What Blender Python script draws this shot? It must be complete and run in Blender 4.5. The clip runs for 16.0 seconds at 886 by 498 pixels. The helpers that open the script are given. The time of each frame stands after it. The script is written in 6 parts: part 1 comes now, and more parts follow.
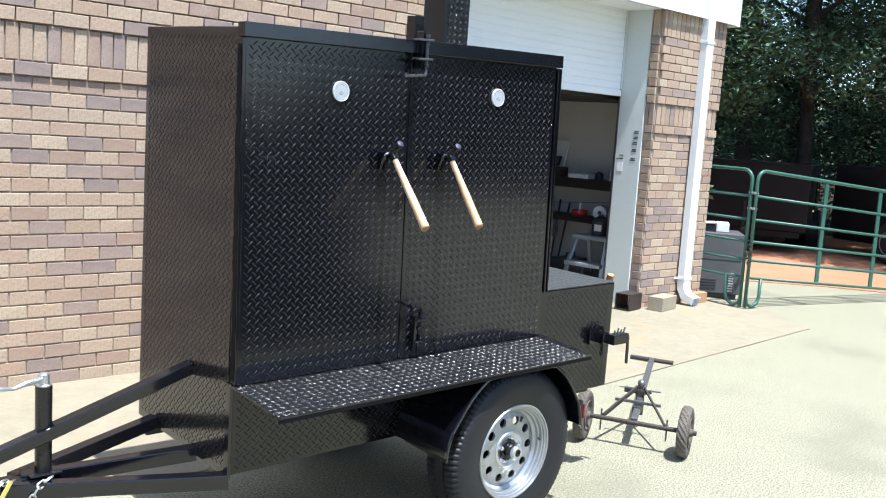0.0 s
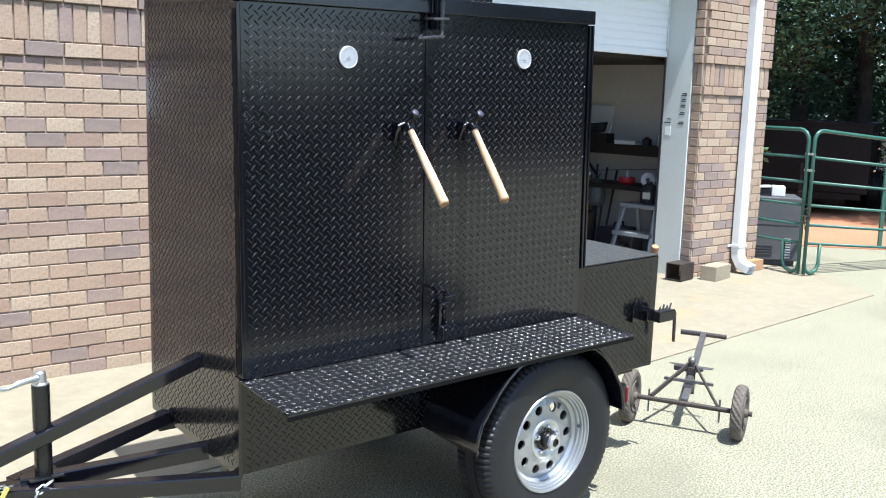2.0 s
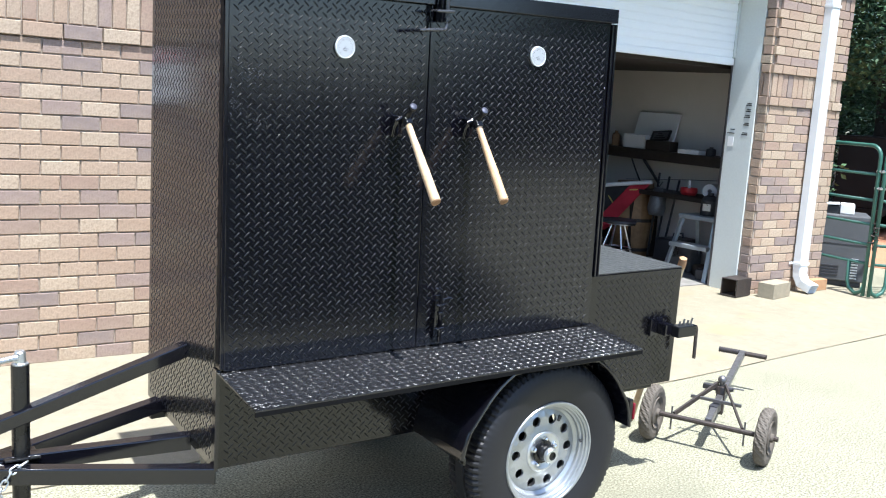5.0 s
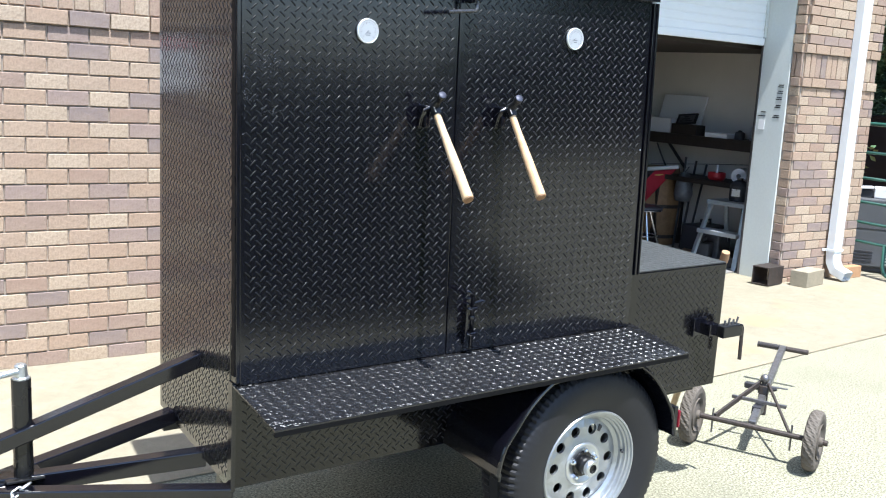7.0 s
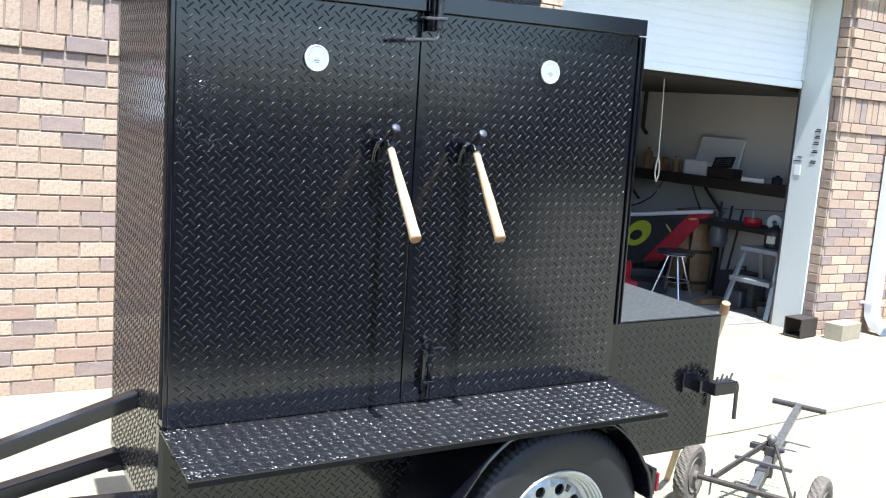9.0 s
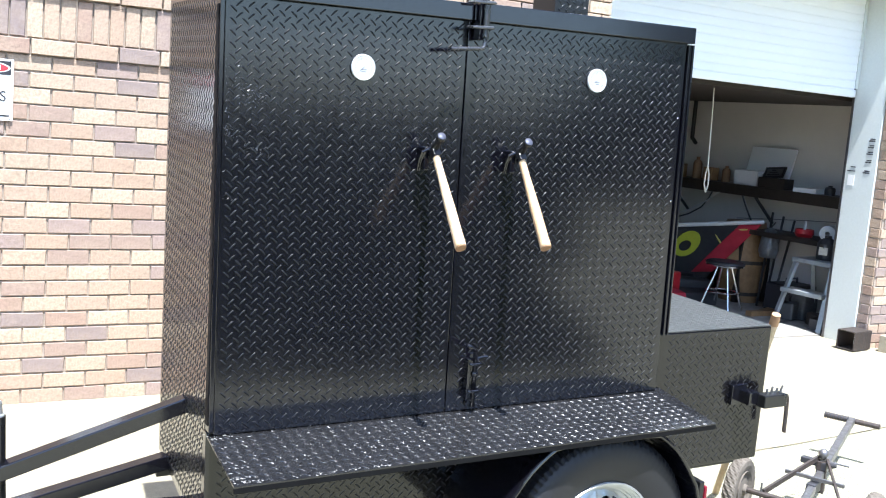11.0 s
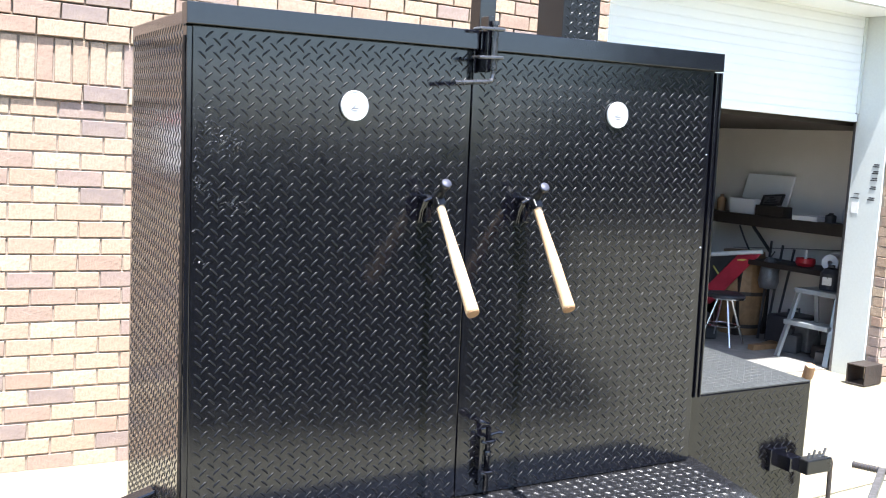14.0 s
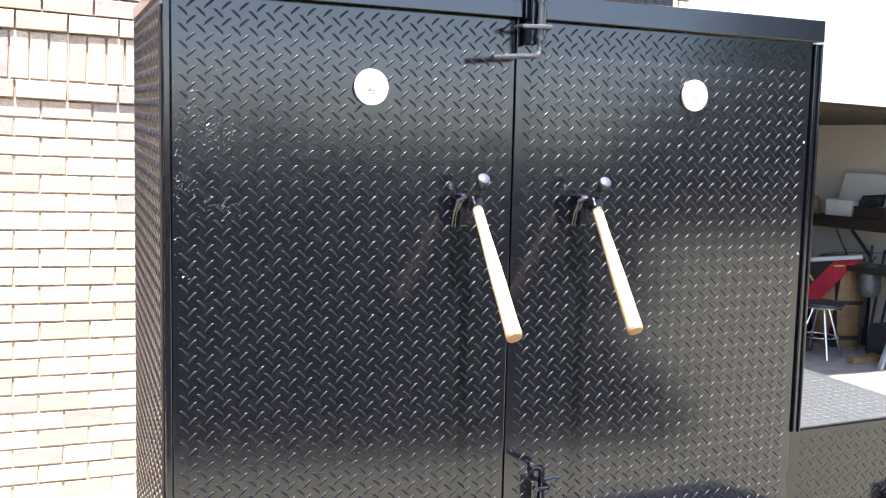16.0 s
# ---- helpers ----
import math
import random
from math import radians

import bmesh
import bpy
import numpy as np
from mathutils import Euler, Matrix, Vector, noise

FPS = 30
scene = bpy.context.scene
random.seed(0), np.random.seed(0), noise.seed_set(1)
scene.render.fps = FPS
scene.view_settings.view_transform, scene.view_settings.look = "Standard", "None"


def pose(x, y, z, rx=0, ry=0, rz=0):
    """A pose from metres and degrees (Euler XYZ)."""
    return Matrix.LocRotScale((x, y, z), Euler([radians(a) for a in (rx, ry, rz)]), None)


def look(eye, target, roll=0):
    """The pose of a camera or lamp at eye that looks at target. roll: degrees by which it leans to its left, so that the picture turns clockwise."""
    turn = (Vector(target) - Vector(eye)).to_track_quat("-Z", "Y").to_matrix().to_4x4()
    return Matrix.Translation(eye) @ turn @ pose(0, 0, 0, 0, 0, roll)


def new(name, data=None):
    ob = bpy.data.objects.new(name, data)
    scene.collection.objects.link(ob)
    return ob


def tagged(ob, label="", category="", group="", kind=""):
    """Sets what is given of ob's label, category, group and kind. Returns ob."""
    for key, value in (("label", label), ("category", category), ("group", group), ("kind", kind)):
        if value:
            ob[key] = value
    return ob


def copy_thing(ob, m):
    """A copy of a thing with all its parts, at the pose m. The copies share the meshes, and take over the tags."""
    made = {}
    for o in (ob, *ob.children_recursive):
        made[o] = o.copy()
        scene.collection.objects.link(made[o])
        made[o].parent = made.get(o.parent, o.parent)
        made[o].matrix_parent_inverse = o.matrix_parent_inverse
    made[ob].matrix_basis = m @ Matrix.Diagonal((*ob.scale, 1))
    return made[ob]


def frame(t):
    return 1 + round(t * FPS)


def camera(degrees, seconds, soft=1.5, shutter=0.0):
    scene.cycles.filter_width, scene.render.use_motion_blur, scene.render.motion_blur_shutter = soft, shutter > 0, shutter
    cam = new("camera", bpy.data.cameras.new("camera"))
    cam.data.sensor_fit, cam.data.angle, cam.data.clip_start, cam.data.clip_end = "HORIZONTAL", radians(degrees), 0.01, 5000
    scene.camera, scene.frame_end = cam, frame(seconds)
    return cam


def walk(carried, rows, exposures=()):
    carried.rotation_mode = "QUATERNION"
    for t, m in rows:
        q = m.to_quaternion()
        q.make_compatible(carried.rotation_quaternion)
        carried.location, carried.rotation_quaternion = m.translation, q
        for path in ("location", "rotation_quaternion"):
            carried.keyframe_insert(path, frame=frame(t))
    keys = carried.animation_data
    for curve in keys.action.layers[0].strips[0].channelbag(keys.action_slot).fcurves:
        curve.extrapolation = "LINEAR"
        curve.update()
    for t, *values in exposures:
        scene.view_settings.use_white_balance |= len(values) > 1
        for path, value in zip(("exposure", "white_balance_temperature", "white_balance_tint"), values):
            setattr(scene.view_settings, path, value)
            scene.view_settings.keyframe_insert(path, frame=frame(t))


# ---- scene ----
cam = camera(47.5, 16.0, soft=1.1)
PATH = [
    (0, (-1.888, -3.029, 1.655), (-0.525, -1.585, 1.419), 4.0),
    (0.5, (-1.819, -3.029, 1.649), (-0.481, -1.563, 1.402), 3.9),
    (1, (-1.781, -3.026, 1.636), (-0.464, -1.546, 1.361), 3.7),
    (1.5, (-1.699, -2.929, 1.635), (-0.41, -1.436, 1.303), 4.4),
    (2, (-1.6, -2.877, 1.641), (-0.319, -1.37, 1.345), 2.0),
    (2.5, (-1.457, -2.953, 1.656), (-0.207, -1.411, 1.41), 3.9),
    (3, (-1.365, -2.989, 1.646), (-0.174, -1.396, 1.437), 3.6),
    (3.5, (-1.33, -2.972, 1.634), (-0.171, -1.358, 1.403), 3.7),
    (4, (-1.313, -2.973, 1.635), (-0.16, -1.362, 1.359), 4.0),
    (4.2, (-1.303, -2.975, 1.633), (-0.145, -1.37, 1.348), 4.1),
    (6.3, (-1.282, -2.917, 1.628), (-0.142, -1.304, 1.313), 4.1),
    (6.5, (-1.271, -2.883, 1.629), (-0.141, -1.264, 1.313), 4.6),
    (7, (-1.182, -2.722, 1.639), (-0.054, -1.104, 1.306), 3.5),
    (7.5, (-1.092, -2.667, 1.646), (0.038, -1.046, 1.333), 1.7),
    (8, (-0.946, -2.681, 1.659), (0.147, -1.031, 1.372), 4.3),
    (8.5, (-0.848, -2.719, 1.654), (0.218, -1.047, 1.394), 5.0),
    (9, (-0.811, -2.722, 1.644), (0.226, -1.033, 1.376), 4.8),
    (9.5, (-0.799, -2.734, 1.647), (0.22, -1.036, 1.368), 4.7),
    (10, (-0.804, -2.735, 1.645), (0.195, -1.023, 1.375), 4.9),
    (10.2, (-0.803, -2.732, 1.639), (0.18, -1.011, 1.372), 4.7),
    (12.3, (-0.809, -2.722, 1.645), (0.127, -0.971, 1.398), 4.5),
    (12.5, (-0.801, -2.726, 1.652), (0.147, -0.982, 1.405), 3.6),
    (13, (-0.775, -2.674, 1.642), (0.179, -0.933, 1.396), 2.7),
    (13.5, (-0.716, -2.486, 1.658), (0.242, -0.752, 1.386), 5.2),
    (14, (-0.672, -2.337, 1.675), (0.315, -0.609, 1.477), 3.6),
    (14.5, (-0.558, -2.277, 1.667), (0.467, -0.566, 1.519), 2.7),
    (15, (-0.395, -2.204, 1.686), (0.542, -0.443, 1.553), 4.1),
    (15.5, (-0.337, -2.087, 1.673), (0.518, -0.284, 1.547), 3.4),
    (16, (-0.372, -2.006, 1.64), (0.467, -0.201, 1.449), 2.6),
]
EXPOSURES = [(0.0, 1.07, 6020, 7), (1.5, 1.04, 6020, 7), (3.5, 1.21, 5990, 7), (7.0, 1.2, 6000, 7), (9.0, 1.56, 5930, 7), (12.5, 1.78, 6000, 8), (13.5, 1.77, 6060, 8), (14.5, 2.22, 6580, 13), (15.0, 2.42, 6640, 14), (15.5, 2.45, 6640, 14), (16.0, 2.42, 6540, 14)]
walk(cam, [(t, look(eye, target, roll)) for t, eye, target, roll in PATH], EXPOSURES)

# ---- sky and sun ----
SUN = Vector((-0.064, -0.335, 0.94)).normalized()
world = bpy.data.worlds.new("world")
scene.world = world
world.use_nodes = True
wn = world.node_tree.nodes
sky = wn.new("ShaderNodeTexSky")
sky.sky_type, sky.sun_disc = "NISHITA", False
sky.air_density, sky.dust_density, sky.ozone_density = 0.9, 1.3, 2.0
sky.sun_elevation = math.asin(SUN.z)
sky.sun_rotation = math.atan2(SUN.x, SUN.y)
wn["Background"].inputs["Strength"].default_value = 0.15
world.node_tree.links.new(sky.outputs[0], wn["Background"].inputs["Color"])
sun = new("sun", bpy.data.lights.new("sun", "SUN"))
sun.data.energy, sun.data.angle, sun.data.color = 5.0, radians(0.55), (1.0, 0.965, 0.93)
sun.matrix_world = look(SUN * 30, (0, 0, 0))

# ---- materials ----
def material(name, colour, rough=0.6, metal=0.0, spec=0.5, grain=(), bump=(), rough_var=0.0, coat=0.0, island=False, per_object=False, ramp=None, stains=None):
    """A node material. grain: rows of (scale, amount, second colour); bump: rows of (scale, strength, distance);
    ramp: colours picked per piece; stains: (scale, low, high, colour)."""
    m = bpy.data.materials.new(name)
    m.use_nodes = True
    n, l = m.node_tree.nodes, m.node_tree.links
    b = n["Principled BSDF"]
    b.inputs["Roughness"].default_value = rough
    b.inputs["Metallic"].default_value = metal
    b.inputs["Specular IOR Level"].default_value = spec
    b.inputs["Coat Weight"].default_value = coat
    b.inputs["Coat Roughness"].default_value = 0.08
    tex = n.new("ShaderNodeTexCoord").outputs["Object"]
    if not per_object:
        tex = n.new("ShaderNodeNewGeometry").outputs["Position"]
    value = n.new("ShaderNodeRGB")
    value.outputs[0].default_value = (*colour, 1)
    out = value.outputs[0]
    if ramp:
        r = n.new("ShaderNodeValToRGB")
        r.color_ramp.interpolation = "CONSTANT" if island or per_object else "LINEAR"
        e = r.color_ramp.elements
        while len(e) < len(ramp):
            e.new(0.5)
        for k, c in enumerate(ramp):
            e[k].position, e[k].color = k / len(ramp), (*c, 1)
        src = n.new("ShaderNodeObjectInfo").outputs["Random"] if per_object else n.new("ShaderNodeNewGeometry").outputs["Random Per Island"]
        l.new(src, r.inputs[0])
        out = r.outputs[0]
    last_noise = None
    for scale, amount, second in grain:
        t = n.new("ShaderNodeTexNoise")
        t.inputs["Scale"].default_value, t.inputs["Detail"].default_value, t.inputs["Roughness"].default_value = scale, 6, 0.6
        l.new(tex, t.inputs["Vector"])
        c = n.new("ShaderNodeMapRange")
        c.inputs[1].default_value, c.inputs[2].default_value, c.inputs[3].default_value, c.inputs[4].default_value = 0.35, 0.68, 0, amount
        l.new(t.outputs[0], c.inputs[0])
        x = n.new("ShaderNodeMix")
        x.data_type = "RGBA"
        l.new(c.outputs[0], x.inputs[0])
        l.new(out, x.inputs[6])
        x.inputs[7].default_value = (*second, 1)
        out, last_noise = x.outputs[2], t
    if stains:
        scale, low, high, second = stains
        t = n.new("ShaderNodeTexNoise")
        t.inputs["Scale"].default_value, t.inputs["Detail"].default_value = scale, 3
        l.new(tex, t.inputs["Vector"])
        c = n.new("ShaderNodeMapRange")
        c.inputs[1].default_value, c.inputs[2].default_value, c.inputs[4].default_value = low, high, 0.5
        l.new(t.outputs[0], c.inputs[0])
        x = n.new("ShaderNodeMix")
        x.data_type = "RGBA"
        l.new(c.outputs[0], x.inputs[0])
        l.new(out, x.inputs[6])
        x.inputs[7].default_value = (*second, 1)
        out = x.outputs[2]
    l.new(out, b.inputs["Base Color"])
    if rough_var and last_noise:
        c = n.new("ShaderNodeMapRange")
        c.inputs[1].default_value, c.inputs[2].default_value = 0.3, 0.7
        c.inputs[3].default_value, c.inputs[4].default_value = max(0.02, rough - rough_var), min(1, rough + rough_var)
        l.new(last_noise.outputs[0], c.inputs[0])
        l.new(c.outputs[0], b.inputs["Roughness"])
    normal = None
    for scale, strength, distance in bump:
        t = n.new("ShaderNodeTexNoise")
        t.inputs["Scale"].default_value, t.inputs["Detail"].default_value = scale, 4
        l.new(tex, t.inputs["Vector"])
        u = n.new("ShaderNodeBump")
        u.inputs["Strength"].default_value, u.inputs["Distance"].default_value = strength, distance
        l.new(t.outputs[0], u.inputs["Height"])
        if normal:
            l.new(normal, u.inputs["Normal"])
        normal = u.outputs[0]
    if normal:
        l.new(normal, b.inputs["Normal"])
    return m


BRICKS = [(0.455, 0.341, 0.252), (0.340, 0.235, 0.185), (0.467, 0.372, 0.277), (0.410, 0.294, 0.215), (0.309, 0.235, 0.215), (0.500, 0.4, 0.3),
          (0.421, 0.312, 0.234), (0.444, 0.348, 0.259), (0.324, 0.235, 0.195), (0.432, 0.329, 0.246), (0.399, 0.287, 0.215), (0.242, 0.195, 0.19)]
brick_kw = dict(rough=0.85, spec=0.25, grain=[(9, 0.4, (0.43, 0.345, 0.255)), (70, 0.55, (0.20, 0.145, 0.11))], bump=[(150, 0.35, 0.004), (25, 0.4, 0.008)], ramp=BRICKS)
MAT = dict(
    brick=material("brick", (0.45, 0.3, 0.22), per_object=True, **brick_kw),
    brick_many=material("brick_many", (0.45, 0.3, 0.22), island=True, **brick_kw),
    mortar=material("mortar", (0.33, 0.275, 0.225), 0.95, spec=0.2, grain=[(14, 0.5, (0.23, 0.19, 0.155)), (160, 0.5, (0.38, 0.33, 0.28))], bump=[(200, 0.5, 0.003)]),
    paint=material("black_gloss_paint", (0.0030, 0.0030, 0.0053), 0.138, spec=0.70, grain=[(3, 0.5, (0.0036, 0.0035, 0.0063)), (40, 0.3, (0.0060, 0.0060, 0.0090))], rough_var=0.035, bump=[(260, 0.03, 0.001), (7, 0.04, 0.006)]),
    lug=material("black_paint_on_lugs", (0.0034, 0.0034, 0.0056), 0.40, spec=0.37, grain=[(9, 0.5, (0.0045, 0.0045, 0.0066)), (60, 0.3, (0.007, 0.007, 0.010))], rough_var=0.06),
    semi_gloss=material("semi_gloss_black_paint", (0.0034, 0.0032, 0.0044), 0.12, spec=0.56, grain=[(3, 0.5, (0.0042, 0.0038, 0.0050)), (40, 0.3, (0.007, 0.0065, 0.008))], rough_var=0.04, bump=[(260, 0.03, 0.001), (7, 0.05, 0.006)]),
    shelf_paint=material("scuffed_black_paint", (0.0075, 0.0074, 0.0082), 0.24, spec=0.6, grain=[(5, 0.6, (0.011, 0.011, 0.012)), (45, 0.35, (0.022, 0.022, 0.023))], rough_var=0.09),
    hammer_face=material("dull_blue_steel", (0.075, 0.08, 0.11), 0.55, 0.4, grain=[(60, 0.4, (0.045, 0.045, 0.06))]),
    worn_paint=material("worn_black_paint", (0.02, 0.02, 0.022), 0.28, spec=1.0, grain=[(90, 0.55, (0.07, 0.07, 0.075)), (20, 0.3, (0.03, 0.03, 0.034))], rough_var=0.08),
    clear_bag=material("clear_plastic", (0.12, 0.125, 0.13), 0.35, grain=[(25, 0.6, (0.05, 0.05, 0.055))], bump=[(40, 0.5, 0.01)]),
    shelf_lug=material("worn_lug_tops", (0.008, 0.008, 0.009), 0.25, spec=1.0, grain=[(60, 0.4, (0.022, 0.022, 0.023))], rough_var=0.06),
    lip_paint=material("dull_black_edge_paint", (0.0035, 0.0035, 0.0045), 0.6, spec=0.12, grain=[(30, 0.5, (0.007, 0.007, 0.008))], rough_var=0.1),
    chipped=material("chipped_bright_paint", (0.42, 0.41, 0.40), 0.5, grain=[(80, 0.6, (0.16, 0.15, 0.15))]),
    # black lifted to grey for dust and for the sheen of sky and door
    dust_sheen_paint=material("black_paint_greyed_for_dust_and_sheen", (0.034, 0.036, 0.036), 0.40, spec=0.4, grain=[(7, 0.6, (0.052, 0.054, 0.053)), (60, 0.4, (0.026, 0.027, 0.027))], rough_var=0.1),
    # lighter, glossier than the door paint, for flecks that imitate sun glints
    glint=material("pale_glint_fleck", (0.026, 0.026, 0.029), 0.24, spec=0.9, grain=[(200, 0.6, (0.08, 0.08, 0.085))]),
    tick=material("pale_grey_ink", (0.09, 0.09, 0.10), 0.5),
    bezel=material("bright_bezel", (0.82, 0.83, 0.84), 0.3, 0.6, grain=[(30, 0.2, (0.7, 0.7, 0.72))]),
    satin=material("black_satin_paint", (0.007, 0.007, 0.008), 0.3, grain=[(7, 0.5, (0.012, 0.012, 0.012))], rough_var=0.08, bump=[(120, 0.08, 0.001)]),
    rubber=material("tyre_rubber", (0.0135, 0.0138, 0.0165), 0.5, spec=0.35, grain=[(6, 0.5, (0.020, 0.0202, 0.023)), (40, 0.4, (0.011, 0.011, 0.013))], bump=[(220, 0.2, 0.001)]),
    dusty=material("dusty_rubber", (0.09, 0.078, 0.066), 0.9, spec=0.2, grain=[(12, 0.6, (0.19, 0.165, 0.14))], bump=[(90, 0.4, 0.002)]),
    wheel=material("silver_wheel_paint", (0.42, 0.44, 0.46), 0.36, 0.75, grain=[(20, 0.25, (0.28, 0.28, 0.29))], rough_var=0.08),
    chrome=material("chrome", (0.8, 0.81, 0.82), 0.22, 1.0, grain=[(30, 0.2, (0.6, 0.6, 0.62))]),
    zinc=material("zinc_plated_steel", (0.62, 0.64, 0.66), 0.35, 0.9, grain=[(40, 0.4, (0.45, 0.46, 0.47))], rough_var=0.1),
    steel=material("worn_steel", (0.22, 0.22, 0.23), 0.42, 0.8, grain=[(30, 0.5, (0.12, 0.10, 0.09))], rough_var=0.12),
    rust=material("rusty_dark_steel", (0.034, 0.028, 0.026), 0.6, 0.35, grain=[(25, 0.6, (0.06, 0.038, 0.026)), (70, 0.4, (0.10, 0.09, 0.085))], bump=[(120, 0.3, 0.001)]),
    hickory=material("varnished_hickory", (0.70, 0.52, 0.33), 0.28, grain=[(70, 0.5, (0.52, 0.33, 0.17)), (14, 0.6, (0.78, 0.62, 0.44)), (22, 0.45, (0.50, 0.30, 0.14))], bump=[(140, 0.08, 0.0006)]),
    pale_wood=material("pale_raw_wood", (0.58, 0.45, 0.30), 0.7, grain=[(30, 0.6, (0.42, 0.30, 0.18))], bump=[(80, 0.2, 0.001)]),
    dial=material("gauge_dial", (0.38, 0.40, 0.42), 0.25, grain=[(25, 0.1, (0.7, 0.7, 0.7))]),
    ink=material("black_ink", (0.03, 0.03, 0.035), 0.5),
    red_ink=material("red_ink", (0.55, 0.04, 0.05), 0.45),
    sign=material("white_sign_enamel", (0.8, 0.8, 0.8), 0.3, grain=[(12, 0.15, (0.7, 0.7, 0.68))]),
    concrete=material("pale_concrete", (0.359, 0.314, 0.234), 0.9, spec=0.25, grain=[(0.7, 0.7, (0.253, 0.228, 0.163)), (3.5, 0.7, (0.224, 0.211, 0.154)), (9, 0.5, (0.435, 0.389, 0.300)), (32, 0.6, (0.253, 0.228, 0.163)), (170, 0.7, (0.164, 0.144, 0.099))],
                      stains=(1.7, 0.58, 0.70, (0.388, 0.250, 0.138)), bump=[(240, 0.4, 0.002)]),
    aggregate=material("exposed_aggregate", (0.300, 0.290, 0.201), 0.92, spec=0.25, grain=[(0.5, 0.7, (0.235, 0.228, 0.154)), (1.8, 0.7, (0.375, 0.352, 0.249)), (6, 0.7, (0.205, 0.205, 0.144)), (24, 0.7, (0.37, 0.355, 0.257)), (75, 0.95, (0.56, 0.54, 0.399)), (110, 1.0, (0.055, 0.052, 0.034))],
                       stains=(0.8, 0.54, 0.68, (0.165, 0.158, 0.116)), bump=[(90, 0.4, 0.006), (210, 0.5, 0.003)]),
    joint=material("joint_filler", (0.34, 0.27, 0.185), 0.95, grain=[(3, 0.7, (0.22, 0.175, 0.125)), (30, 0.5, (0.27, 0.215, 0.15))]),
    clay=material("red_clay", (0.40, 0.185, 0.105), 0.95, spec=0.15, grain=[(0.6, 0.6, (0.46, 0.26, 0.165)), (30, 0.5, (0.33, 0.14, 0.075))], bump=[(20, 0.5, 0.02)]),
    grass=material("lawn", (0.011, 0.015, 0.0065), 0.95, spec=0.03, grain=[(0.4, 0.6, (0.014, 0.018, 0.008)), (40, 0.6, (0.006, 0.009, 0.004))], bump=[(60, 0.8, 0.03)]),
    white_metal=material("white_painted_metal", (0.82, 0.85, 0.86), 0.4, grain=[(1.5, 0.3, (0.74, 0.77, 0.78)), (40, 0.12, (0.8, 0.8, 0.8))]),
    spout=material("white_downspout_paint", (0.74, 0.78, 0.80), 0.35, grain=[(5, 0.3, (0.6, 0.63, 0.64))]),
    jamb=material("grey_green_steel_paint", (0.60, 0.64, 0.625), 0.5, grain=[(3, 0.4, (0.60, 0.62, 0.60)), (50, 0.2, (0.43, 0.46, 0.45))]),
    plaster=material("interior_plaster", (0.74, 0.70, 0.65), 0.9, spec=0.2, grain=[(1.2, 0.6, (0.60, 0.56, 0.51)), (5, 0.5, (0.68, 0.64, 0.59)), (60, 0.2, (0.72, 0.68, 0.63))], bump=[(90, 0.2, 0.002)]),
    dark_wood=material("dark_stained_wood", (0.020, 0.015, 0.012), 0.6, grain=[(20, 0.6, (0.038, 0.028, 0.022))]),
    floor_in=material("workshop_floor", (0.34, 0.325, 0.30), 0.8, grain=[(1.5, 0.6, (0.12, 0.11, 0.10)), (9, 0.5, (0.09, 0.085, 0.08)), (40, 0.4, (0.22, 0.21, 0.2))], bump=[(60, 0.2, 0.002)]),
    green=material("green_gate_paint", (0.028, 0.100, 0.075), 0.42, grain=[(12, 0.4, (0.05, 0.14, 0.105))], rough_var=0.1),
    grey_box=material("grey_enamel", (0.072, 0.075, 0.082), 0.5, grain=[(4, 0.5, (0.105, 0.11, 0.118)), (60, 0.3, (0.07, 0.07, 0.07))]),
    white_board=material("white_board_laminate", (0.86, 0.86, 0.85), 0.5, grain=[(8, 0.2, (0.78, 0.78, 0.77))]),
    white_box=material("white_plastic", (0.7, 0.7, 0.7), 0.45, grain=[(8, 0.2, (0.6, 0.6, 0.6))]),
    aluminium=material("grey_ladder_aluminium", (0.42, 0.46, 0.48), 0.4, 0.5, grain=[(15, 0.4, (0.3, 0.33, 0.35))]),
    red_cloth=material("red_cloth", (0.42, 0.02, 0.04), 0.85, grain=[(8, 0.5, (0.28, 0.01, 0.02))], bump=[(14, 0.5, 0.02)]),
    lime_cloth=material("lime_cloth", (0.40, 0.42, 0.03), 0.85, grain=[(12, 0.4, (0.28, 0.3, 0.02))]),
    black_cloth=material("black_cloth", (0.02, 0.02, 0.022), 0.9, grain=[(10, 0.5, (0.035, 0.035, 0.035))]),
    tan_wood=material("tan_barrel_wood", (0.30, 0.18, 0.085), 0.6, grain=[(12, 0.6, (0.13, 0.07, 0.03))]),
    red_plastic=material("red_plastic", (0.5, 0.02, 0.03), 0.35, grain=[(20, 0.2, (0.4, 0.02, 0.02))]),
    tail=material("red_lens", (0.16, 0.006, 0.018), 0.14, grain=[(50, 0.2, (0.2, 0.01, 0.02))]),
    yellow=material("yellow_strap", (0.55, 0.48, 0.12), 0.7, grain=[(40, 0.4, (0.4, 0.33, 0.08))]),
    rope=material("pale_cord", (0.6, 0.57, 0.5), 0.9, grain=[(60, 0.4, (0.45, 0.42, 0.36))]),
    bark=material("bark", (0.04, 0.032, 0.026), 0.95, spec=0.1, grain=[(9, 0.6, (0.07, 0.058, 0.047))], bump=[(14, 0.8, 0.03)]),
